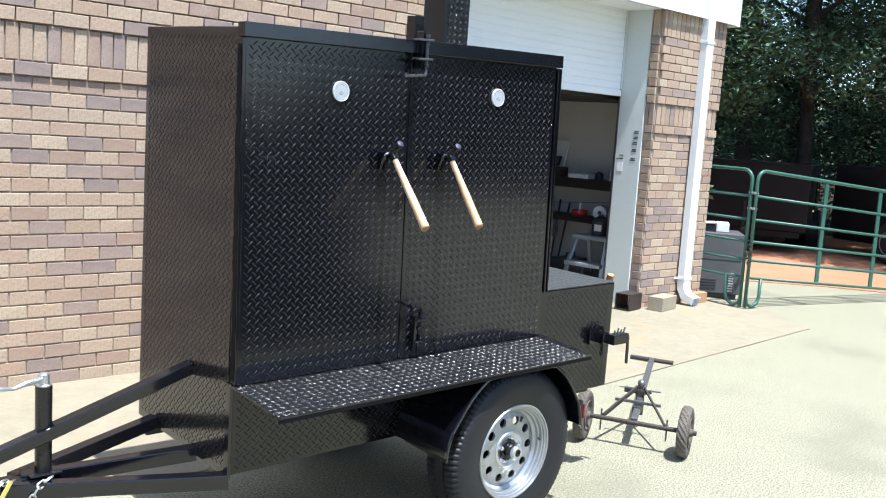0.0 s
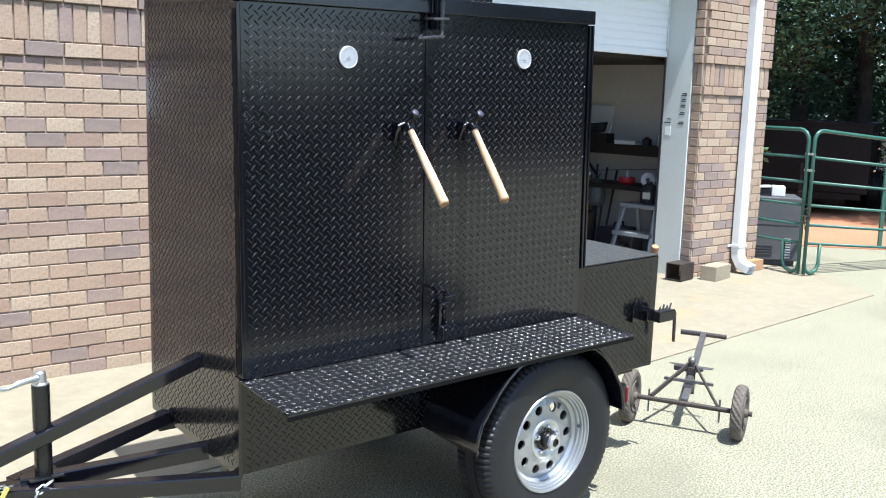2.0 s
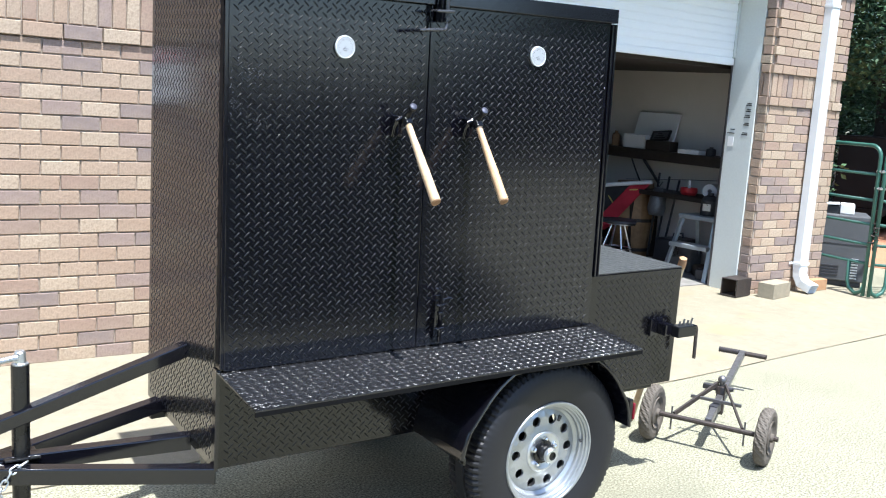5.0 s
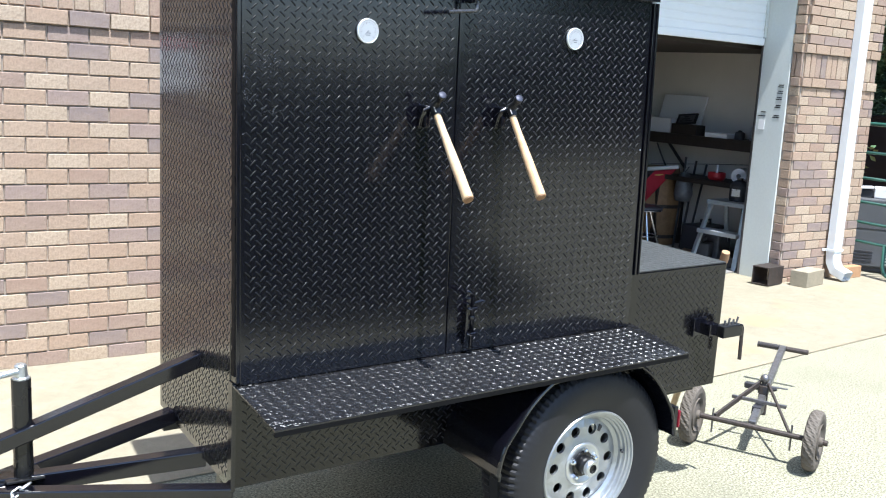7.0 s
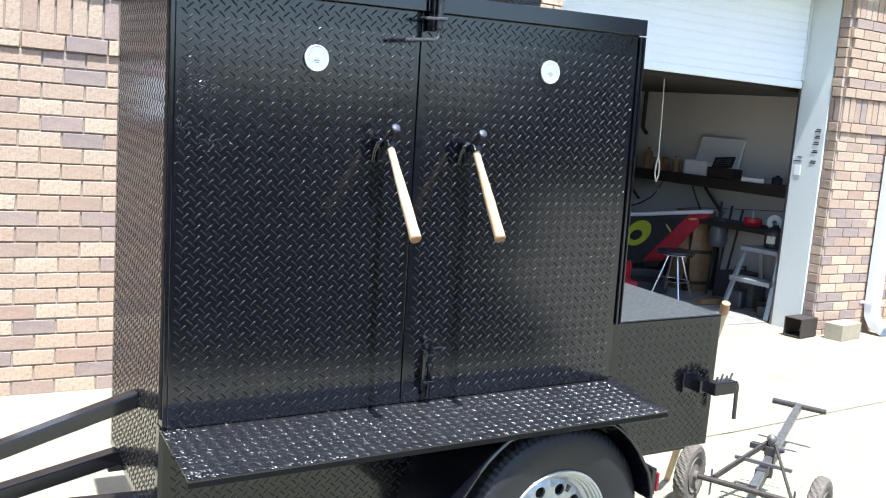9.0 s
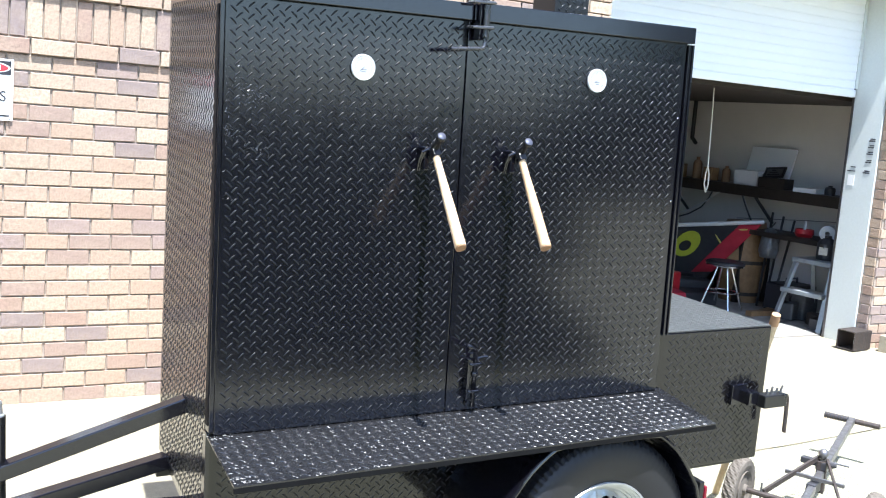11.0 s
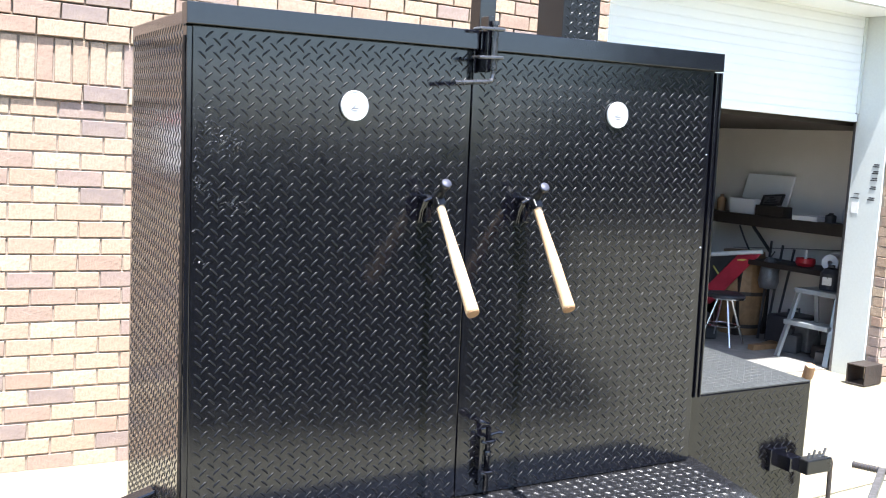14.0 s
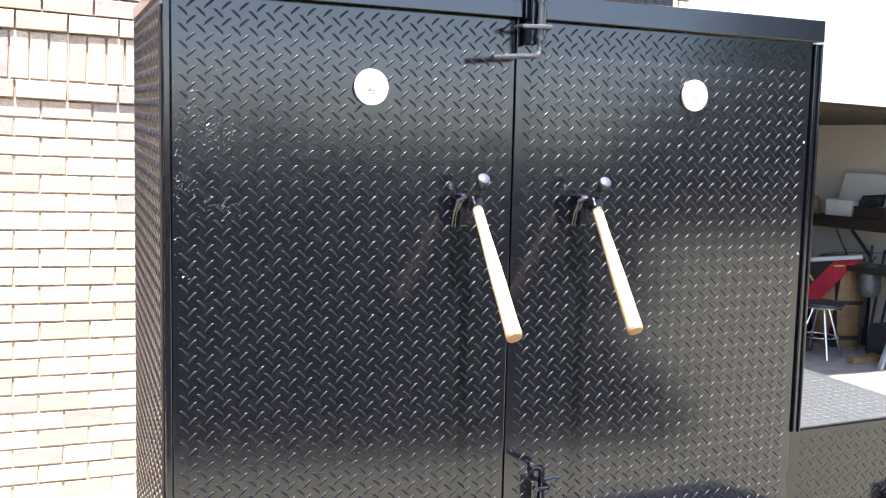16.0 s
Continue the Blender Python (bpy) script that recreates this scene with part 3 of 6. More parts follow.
part("lower_panel", box(bmesh.new(), 0.003, 0.90, 0.0178, 0.0206, BZ0 + 0.002, 0.7335, 0.0008), MAT["semi_gloss"], body)
lug_field("lower_front_tread", 0.86, 0.33, FRONT(0.02, 0.39, 0.0177), body, low=0.38)
lug_field("sill_tread", 1.56, 0.035, FRONT(0.02, 0.735, 0.0205), body)
lug_field("top_tread", BX - 0.1, BD - 0.1, Matrix.Translation((0.05, 0.05, BZ1 + 0.0003)), body)
for xa, xb, za in ((-0.018, 0.742, 0.015), (0.748, BX, 0.019)):
    angle = part("top_angle", box(bmesh.new(), xa, xb, 0.0, 0.044, -0.034, za, 0.002), MAT["paint"], body)
    angle.matrix_local = Matrix.Translation((0, -0.014, BZ1)) @ pose(0, 0, 0, -1.9, 0, 0)
ZC = (0.775 + 1.942) / 2
LEAN = Matrix.Translation((0, -0.005, ZC)) @ pose(0, 0, 0, -1.6, 0, 0) @ Matrix.Translation((0, 0, -ZC))     # the front leans back a little
for xa, xb, ya, za in ((-0.0125, 0.001, -0.006, 0.74), (1.598, BX + 0.004, -0.008, 0.932), (BX + 0.0045, BX + 0.011, -0.014, 0.932)):
    part("corner_angle", box(bmesh.new(), xa, xb, ya, 0.03, za, BZ1 - 0.037, 0.002), MAT["paint"], body).matrix_local = LEAN
part("corner_angle", box(bmesh.new(), -0.0125, 0.001, -0.002, 0.03, BZ0, 0.735, 0.002), MAT["paint"], body)
bm = bmesh.new()
rng = random.Random(17)
z = 0.76
while z < BZ1 - 0.06:
    h = rng.uniform(0.012, 0.03)
    box(bm, -0.0155, -0.0128, rng.uniform(-0.004, 0.0), rng.uniform(0.018, 0.026), z, z + h, 0.0009)
    z += h - rng.uniform(0.0005, 0.003)
part("corner_weld", bm, MAT["lip_paint"], body, "dull black weld bead down the corner", kind="stuff").matrix_local = LEAN


def hammer_on(door, x, z_top, tip):
    """A hammer whose head is welded to the door as a pull."""
    head = Vector((x, -0.052, z_top - 0.046))
    tip = Vector(tip)
    d = (tip - head).normalized()
    side = Vector((1, 0, 0))
    out = side.cross(d).normalized()
    if out.y > 0:
        out = -out
    m = Matrix((side, d, out)).transposed().to_4x4()
    m.translation = head
    bm = bmesh.new()
    turned(bm, [(0.0, 0.0605), (0.0125, 0.0605), (0.0142, 0.058), (0.0142, 0.047), (0.0105, 0.04), (0.0095, 0.028), (0.0125, 0.018), (0.0135, 0.0), (0.012, -0.02), (0.009, -0.03), (0.0115, -0.042), (0.0105, -0.052), (0.005, -0.058), (0.0, -0.0585)], 20, m)
    box(bm, -0.0125, 0.0125, -0.012, 0.03, -0.013, 0.013, 0.003, m)
    part("hammer_head", bm, MAT["satin"], door, "black forged hammer head", smooth=True)
    bm = turned(bmesh.new(), [(0.0133, 0.0607), (0.0125, 0.0622), (0.0, 0.0626)], 20, m, caps=False)
    part("hammer_face", bm, MAT["hammer_face"], door, "bare blue-grey steel hammer face", smooth=True)
    bm = bmesh.new()
    length = (tip - head).length
    n, m2 = 16, frame_of(head + d * 0.028, tip, (1, 0, 0))
    rings = []
    for s, rx, ry in ((0, 0.009, 0.0115), (0.02, 0.0105, 0.013), (0.10, 0.0105, 0.0132), (0.2, 0.0105, 0.0132), (0.35, 0.0125, 0.0145), (0.6, 0.0145, 0.0170), (0.85, 0.0148, 0.0178), (0.965, 0.0158, 0.0188), (0.985, 0.0156, 0.0186)):
        zz = s * (length - 0.028)
        rings.append([bm.verts.new(m2 @ Vector((ry * math.cos(t), rx * math.sin(t), zz))) for t in [2 * math.pi * j / n for j in range(n)]])
    for a, b in zip(rings, rings[1:]):
        for j in range(n):
            bm.faces.new((a[j], a[(j + 1) % n], b[(j + 1) % n], b[j]))
    bm.faces.new(rings[-1])
    bb = bmesh.new()
    butt = []
    for s, rx, ry in ((0.9855, 0.0155, 0.0185), (0.996, 0.0146, 0.0174), (1.0, 0.0115, 0.014)):
        butt.append([bb.verts.new(m2 @ Vector((ry * math.cos(t), rx * math.sin(t), s * (length - 0.028)))) for t in [2 * math.pi * j / n for j in range(n)]])
    for a, b in zip(butt, butt[1:]):
        for j in range(n):
            bb.faces.new((a[j], a[(j + 1) % n], b[(j + 1) % n], b[j]))
    bb.faces.new(butt[-1])
    part("handle_butt", bb, MAT["handle_butt"], door, "bare brown end grain", smooth=False)
    part("hammer_handle", bm, MAT["hickory" if x < 0.75 else "tan_hickory"], door, "varnished pale hickory hammer handle", smooth=True)
    bm = bmesh.new()
    box(bm, x - 0.030, x - 0.012, -0.050, 0.002, z_top - 0.110, z_top - 0.040, 0.004)
    box(bm, x - 0.016, x + 0.002, -0.056, -0.030, z_top - 0.066, z_top - 0.040, 0.003)
    part("pull_bracket", bm, MAT["paint"], door)
    for k in (0, 1):
        px = x - 0.033 - 0.007 * k
        part("hammer_claw", rod(bmesh.new(), [(x - 0.018, -0.054, z_top - 0.046), (px + 0.004, -0.050, z_top - 0.055), (px, -0.040, z_top - 0.080), (px + 0.002, -0.026, z_top - 0.112)], [0.0055, 0.0045, 0.003, 0.0018], 8), MAT["paint"], door)
    part("hammer_eye", box(bmesh.new(), -0.0122, 0.0122, 0.0, 0.020, -0.0145, 0.0145, 0.003, Matrix.Translation(d * 0.012) @ m), MAT["satin"], door, "worn steel hammer eye")


def gauge_on(door, x, z, turn):
    m = Matrix.Translation((x, -0.001, z)) @ pose(0, 0, 0, 90, 0, 0)
    bm = bmesh.new()
    turned(bm, [(0.030, 0.0), (0.0365, 0.0008), (0.0375, 0.0045), (0.0368, 0.0082), (0.0348, 0.0095), (0.0336, 0.0091), (0.0332, 0.0078)], 40, m, caps=False)
    bezel = part("gauge_bezel", bm, MAT["bezel"], door, "polished steel thermometer rim", smooth=True)
    bm = bmesh.new()
    turned(bm, [(0.0, 0.0084), (0.0333, 0.0084)], 40, m, caps=False)
    part("gauge_dial", bm, MAT["dial"], door, "white thermometer dial with fine black ticks")
    bm = bmesh.new()
    for k in range(22):
        a = radians(-135 + 270 * k / 21) + math.pi / 2
        box(bm, 0.024 if k % 3 else 0.021, 0.0275, -0.0004, 0.0004, 0.0082, 0.0087, 0, m @ Matrix.Rotation(a, 4, "Z"))
    for r, z0 in ((0.009, -0.006), (0.007, -0.012)):
        box(bm, -r, r, z0 - 0.001, z0 + 0.001, 0.0082, 0.0087, 0, m)
    part("dial_marks", bm, MAT["tick"], door)
    bm = box(bmesh.new(), -0.003, 0.016, -0.0006, 0.0006, 0.0086, 0.0090, 0, m @ Matrix.Rotation(turn, 4, "Z"))
    part("pointer", bm, MAT["tick"], door)


DZ0, DZ1 = 0.7305, 1.942
for name, x0, x1, gx, gz, hx, hz, tip, turn in (("door", 0.003, 0.7395, 0.404, 1.779, 0.622, 1.603, (0.602, -0.285, 1.296), 3.9),
                                               ("door", 0.743, 1.595, 1.226, 1.794, 0.921, 1.600, (0.901, -0.262, 1.288), 3.6)):
    door = part(name, box(bmesh.new(), x0, x1, 0.0, 0.0118, DZ0, DZ1, 0.002), MAT["paint"], trailer, "black tread-plate door with hammer handle and thermometer", )
    lug_field("door_tread", x1 - x0 - 0.012, DZ1 - DZ0 - 0.01, FRONT(x0 + 0.006, DZ0 + 0.005, -0.0001), door, holes=[(gx - x0 - 0.006, gz - DZ0 - 0.005, 0.046)])
    gauge_on(door, gx, gz, turn)
    hammer_on(door, hx, hz, tip)
    door.matrix_local = LEAN             # each door hangs a little out of the frame's plane

    if x0 < 0.1:                         # pale tilted flecks added to imitate sun glints on dents by the hinges
        rng = random.Random(6)
        vs, fs = [], []
        for cx, cz, sx, sz, n in ((0.035, 1.735, 0.03, 0.035, 40), (0.085, 1.68, 0.035, 0.03, 55), (0.03, 1.585, 0.025, 0.02, 40), (0.10, 1.535, 0.04, 0.025, 40), (0.012, 1.62, 0.006, 0.14, 40), (0.03, 1.40, 0.02, 0.03, 12)):
            for _ in range(n):
                x, z, a, r = max(0.006, rng.gauss(cx, sx * 0.6)), rng.gauss(cz, sz * 0.6), rng.uniform(0.3, 1.3) * rng.choice((1, 1, -1)), rng.uniform(0.0012, 0.0055)
                dx, dz, o = math.cos(a) * r, math.sin(a) * r, len(vs)
                w = rng.uniform(0.0005, 0.0012)
                t1, t2 = rng.uniform(-0.0012, 0.0012), rng.uniform(-0.0008, 0.0008)
                vs += [(x - dx, -0.0012 + t1, z - dz), (x + w, -0.0016 + t2, z - w), (x + dx, -0.0012 - t1, z + dz), (x - w, -0.0016 - t2, z + w)]
                fs.append((o, o + 1, o + 2, o + 3))
        raw("scuff_mark", vs, fs, MAT["glint"], door, kind="stuff")
    else:
        for bx, bz in ((1.583, 1.690), (1.585, 1.405)):
            part("hinge_bolt", turned(bmesh.new(), [(0.0034, 0.0), (0.003, 0.0015), (0.0015, 0.0026), (0.0, 0.0029)], 10, Matrix.Translation((bx, -0.0005, bz)) @ pose(0, 0, 0, 90, 0, 0), caps=False), MAT["chrome"], door, smooth=True)

# latches between the doors
latch = part("latch_post", box(bmesh.new(), 0.767, 0.816, 0.0315, 0.082, 1.976, 2.086, 0.002), MAT["paint"], trailer, "black square-tube latch post")
bm = rod(bmesh.new(), [(0.767, -0.050, 2.012), (0.767, -0.050, 1.878), (0.7655, -0.051, 1.866), (0.760, -0.052, 1.861), (0.748, -0.053, 1.859), (0.650, -0.058, 1.851)], 0.0062, 10)
for z0, z1, r in ((2.004, 2.014, 0.0095), (1.973, 1.987, 0.0092), (1.894, 1.904, 0.009)):
    turned(bm, [(0.0, z1 - z0), (r, z1 - z0), (r, 0.0), (0.0, 0.0)], 12, Matrix.Translation((0.767, -0.050, z0)))
part("slide_bolt", bm, MAT["worn_paint"], latch, "worn black steel slide bolt with bent handle")
for z in (1.992, 1.920):
    bm = rod(bmesh.new(), [(0.722, -0.020, z), (0.724, -0.054, z), (0.732, -0.060, z), (0.786, -0.060, z + 0.002), (0.792, -0.052, z + 0.002), (0.792, -0.015, z + 0.002)], 0.0042, 8)
    part("bolt_guide", bm, MAT["worn_paint"], latch)
part("bolt_plate", box(bmesh.new(), 0.751, 0.766, -0.040, -0.0005, 1.884, 2.026, 0.002), MAT["paint"], latch)
part("bolt_backing", box(bmesh.new(), 0.756, 0.800, -0.017, -0.0012, 1.89, 2.0, 0.002), MAT["paint"], latch)
low = part("lower_latch", box(bmesh.new(), 0.800, 0.842, -0.020, -0.0005, 0.772, 0.918, 0.003), MAT["paint"], trailer, "black bolt latch under the doors")
part("slide_bolt", rod(bmesh.new(), [(0.826, -0.044, 0.748), (0.826, -0.044, 0.926), (0.822, -0.049, 0.936), (0.806, -0.058, 0.941), (0.778, -0.072, 0.958)], 0.0072, 10), MAT["paint"], low, smooth=True)
for z in (0.800, 0.888):
    part("bolt_guide", rod(bmesh.new(), [(0.808, -0.018, z), (0.809, -0.048, z), (0.817, -0.054, z), (0.836, -0.054, z), (0.843, -0.048, z), (0.844, -0.018, z)], 0.0048, 8), MAT["paint"], low)
part("bolt_collar", turned(bmesh.new(), [(0.0, 0.014), (0.0105, 0.014), (0.0115, 0.011), (0.0115, 0.003), (0.0105, 0.0), (0.0, 0.0)], 12, Matrix.Translation((0.826, -0.044, 0.848))), MAT["paint"], low)
part("bolt_stop", rod(bmesh.new(), [(0.826, -0.044, 0.905), (0.856, -0.050, 0.912), (0.866, -0.052, 0.910)], 0.0045, 8), MAT["paint"], low)
part("latch_strap", box(bmesh.new(), 0.800, 0.811, -0.046, -0.0205, 0.775, 0.905, 0.002), MAT["paint"], low)

# chimney on the top at the back
chim = part("chimney", box(bmesh.new(), 1.432, 1.588, 0.585, 0.742, 1.96, 3.1, 0.004), MAT["satin"], trailer, "square black steel smoke stack")
lug_field("chimney_tread", 0.15, 1.06, FRONT(1.435, 2.0, 0.5848), chim, "shelf_lug", steep=True)

# firebox on the end
fb = part("firebox", box(bmesh.new(), BX - 0.004, 2.155, 0.0, 0.66, 0.405, 0.928, 0.004), MAT["semi_gloss"], trailer, "black tread-plate firebox")
lug_field("firebox_front_tread", 0.49, 0.50, FRONT(BX + 0.035, 0.415, -0.0001), fb, low=0.5)
# thin plate added on top; its grey holds the reflected sheen as well as dust
part("firebox_lid", box(bmesh.new(), BX + 0.014, 2.153, 0.002, 0.655, 0.9285, 0.9335, 0.001), MAT["dust_sheen_paint"], fb, "added black top plate, greyed for dust and reflected sky")
lug_field("firebox_top_tread", 0.49, 0.63, Matrix.Translation((BX + 0.035, 0.015, 0.9337)), fb, "dust_sheen_paint", low=0.4)
vent = part("draft_valve", box(bmesh.new(), 2.055, 2.172, -0.105, -0.055, 0.643, 0.692, 0.004), MAT["satin"], trailer, "square steel draft valve on the firebox")
bm = bmesh.new()
box(bm, 1.972, 2.048, -0.02, -0.002, 0.638, 0.716, 0.003)
box(bm, 2.01, 2.06, -0.07, -0.02, 0.649, 0.698, 0.002)
part("valve_mount", bm, MAT["paint"], vent)
bm = bmesh.new()
rod(bm, [(2.168, -0.08, 0.68), (2.192, -0.08, 0.676), (2.199, -0.08, 0.662), (2.204, -0.08, 0.53)], 0.008, 8)
part("valve_handle", bm, MAT["rust"], vent, "bent rusty steel rod")
bm = bmesh.new()
for k in range(4):
    rod(bm, [(2.082 + 0.024 * k, -0.08, 0.688), (2.084 + 0.026 * k, -0.083, 0.712 + 0.008 * (k % 2))], 0.0042, 8)
part("valve_bolt", bm, MAT["steel"], vent)

# folding shelf
bm = bmesh.new()
sv = [(-0.012, 0.0, 0.729), (1.632, 0.0, 0.729), (1.60, -0.328, 0.710), (-0.03, -0.338, 0.7094)]
t = [bm.verts.new(v) for v in sv]
b = [bm.verts.new((x, y, z - 0.005)) for x, y, z in sv]
bm.faces.new(list(reversed(t)))
bm.faces.new(b)
for i in range(4):
    bm.faces.new((t[i], t[(i + 1) % 4], b[(i + 1) % 4], b[i]))
bmesh.ops.recalc_face_normals(bm, faces=bm.faces)
shelf = part("shelf", bm, MAT["shelf_paint"], trailer, "black tread-plate work shelf, scuffed on top")
bm = bmesh.new()
bar(bm, (-0.03, -0.334, 0.698), (1.60, -0.324, 0.699), 0.008, 0.018, 0.002)
part("shelf_lip", bm, MAT["lip_paint"], shelf)
ex = (Vector(sv[1]) - Vector(sv[0])).normalized()
ey = (Vector(sv[0]) - Vector(sv[3]))
ey = (ey - ex * ey.dot(ex)).normalized()
ms = Matrix((ex, ey, ex.cross(ey))).transposed().to_4x4()
ms.translation = Vector(sv[3]) + Vector((0.015, 0.0, 0.0008))
lug_field("shelf_tread", 1.60, 0.325, ms, shelf, "shelf_lug", steep=True, uneven=0.13)
rng = random.Random(31)
vs, fs = [], []
for x0, x1, y0, y1, n in ((-0.022, 0.02, -0.30, 0.0, 26), (-0.02, 0.06, -0.05, -0.005, 18), (-0.03, 0.05, -0.335, -0.29, 26), (0.0, 0.45, -0.337, -0.322, 34), (0.05, 0.7, -0.25, -0.01, 60)):
    for _ in range(n):                   # chips of bright metal where the paint has worn through
        x, y, a, r = rng.uniform(x0, x1), rng.uniform(y0, y1), rng.uniform(0, 3.1), rng.uniform(0.0015, 0.0048)
        z = 0.7312 + 0.0565 * y
        o = len(vs)
        vs += [(x + r * c * math.cos(a + q) * (1.0 if q % 3 else 0.5), y + r * math.sin(a + q) * 0.6, z + 0.0016 * (q == 2)) for q, c in ((0.0, 1.3), (1.2, 0.8), (2, 1.0), (3.4, 0.9), (4.9, 1.2))]
        fs.append((o, o + 1, o + 2, o + 3, o + 4))
raw("chipped_paint", vs, fs, MAT["chipped"], shelf, kind="stuff", label="bright worn chips in the paint")

# frame and tongue
bm = bmesh.new()
box(bm, 0.0, 2.15, 0.10, 0.15, 0.345, 0.404, 0.004)
part("frame_rail", bm, MAT["satin"], trailer)
part("frame_rail", box(bmesh.new(), 0.0, 2.15, 0.64, 0.69, 0.345, 0.404, 0.004), MAT["satin"], trailer)
for p, q, w, h in (((0.004, 0.02, 0.368), (-0.66, 0.345, 0.365), 0.05, 0.055), ((0.03, 0.63, 0.408), (-0.62, 0.405, 0.372), 0.05, 0.05), ((0.012, 0.275, 0.392), (-0.6, 0.375, 0.378), 0.05, 0.055)):
    part("tongue_rail", bar(bmesh.new(), p, q, w, h), MAT["paint"], trailer)
part("tongue_beam", box(bmesh.new(), -1.75, -0.5, 0.345, 0.405, 0.335, 0.395, 0.004), MAT["paint"], trailer)
part("tongue_brace", bar(bmesh.new(), (0.015, 0.325, 0.714), (-1.02, 0.36, 0.388), 0.05, 0.046), MAT["paint"], trailer)
part("axle", rod(bmesh.new(), [(1.195, -0.2, 0.333), (1.195, 1.0, 0.333)], 0.03, 12), MAT["satin"], trailer)
jack = part("jack", rod(bmesh.new(), [(-0.528, 0.36, 0.14), (-0.528, 0.36, 0.712)], 0.0285, 20), MAT["satin"], trailer, "black swivel tongue jack with zinc crank", smooth=False)
part("jack_leg", rod(bmesh.new(), [(-0.528, 0.36, 0.02), (-0.528, 0.36, 0.16)], 0.022, 16), MAT["zinc"], jack)
part("jack_foot", turned(bmesh.new(), [(0.0, 0.045), (0.03, 0.045), (0.06, 0.034), (0.06, 0.026), (0.0, 0.026)], 20, Matrix.Translation((-0.528, 0.36, 0.0))), MAT["zinc"], jack)
part("jack_plate", box(bmesh.new(), -0.585, -0.475, 0.32, 0.42, 0.398, 0.405, 0.002), MAT["satin"], jack)
bm = bmesh.new()
turned(bm, [(0.0, 0.045), (0.014, 0.045), (0.018, 0.04), (0.02, 0.008), (0.026, 0.004), (0.026, 0.0), (0.0, 0.0)], 16, Matrix.Translation((-0.528, 0.36, 0.712)))
rod(bm, [(-0.54, 0.345, 0.74), (-0.60, 0.335, 0.735), (-0.64, 0.33, 0.725), (-0.78, 0.31, 0.745)], [0.010, 0.010, 0.007, 0.007], 10)
rod(bm, [(-0.775, 0.31, 0.742), (-0.775, 0.31, 0.83)], 0.011, 10)
part("jack_crank", bm, MAT["zinc"], jack, "zinc plated crank handle", smooth=False)


def chain(points, spacing, label):
    """Links strung along a line of points, each turned a quarter against the last."""
    pts = [Vector(p) for p in points]
    steps = []
    for p, q in zip(pts, pts[1:]):
        n = max(1, round((q - p).length / spacing))
        steps += [(p + (q - p) * (i + 0.5) / n, (q - p).normalized()) for i in range(n)]
    bm = bmesh.new()
    for i, (c, d) in enumerate(steps):
        m = frame_of(c, c + d) @ Matrix.Rotation(radians(90 * i + 25), 4, "Z")
        loop = [m @ Vector((0.0095 * math.cos(a), 0, 0.0095 * math.sin(a) + (0.0085 if math.sin(a) > 0 else -0.0085))) for a in [2 * math.pi * (j + 0.5) / 14 for j in range(15)]]
        rod(bm, loop, 0.0031, 6, False)
    part("safety_chain", bm, MAT["zinc"], trailer, label, smooth=True)


chain([(-0.528, 0.285, 0.408), (-0.578, 0.272, 0.386), (-0.609, 0.27, 0.333), (-0.626, 0.27, 0.268)], 0.026, "zinc plated safety chain")
chain([(-0.650, 0.305, 0.412), (-0.692, 0.285, 0.420), (-0.735, 0.28, 0.392), (-0.765, 0.28, 0.350)], 0.026, "zinc plated safety chain")
chain([(-0.606, 0.335, 0.333), (-0.610, 0.335, 0.22)], 0.026, "zinc plated safety chain")
part("chain_hook", rod(bmesh.new(), [(-0.626, 0.27, 0.262), (-0.655, 0.27, 0.250), (-0.664, 0.27, 0.230), (-0.648, 0.27, 0.205), (-0.622, 0.27, 0.205), (-0.612, 0.27, 0.222)], 0.0055, 8), MAT["steel"], trailer)
part("wire_strap", bar(bmesh.new(), (-0.668, 0.275, 0.425), (-0.735, 0.265, 0.318), 0.004, 0.016, 0.001), MAT["yellow"], trailer, "faded yellow strap")


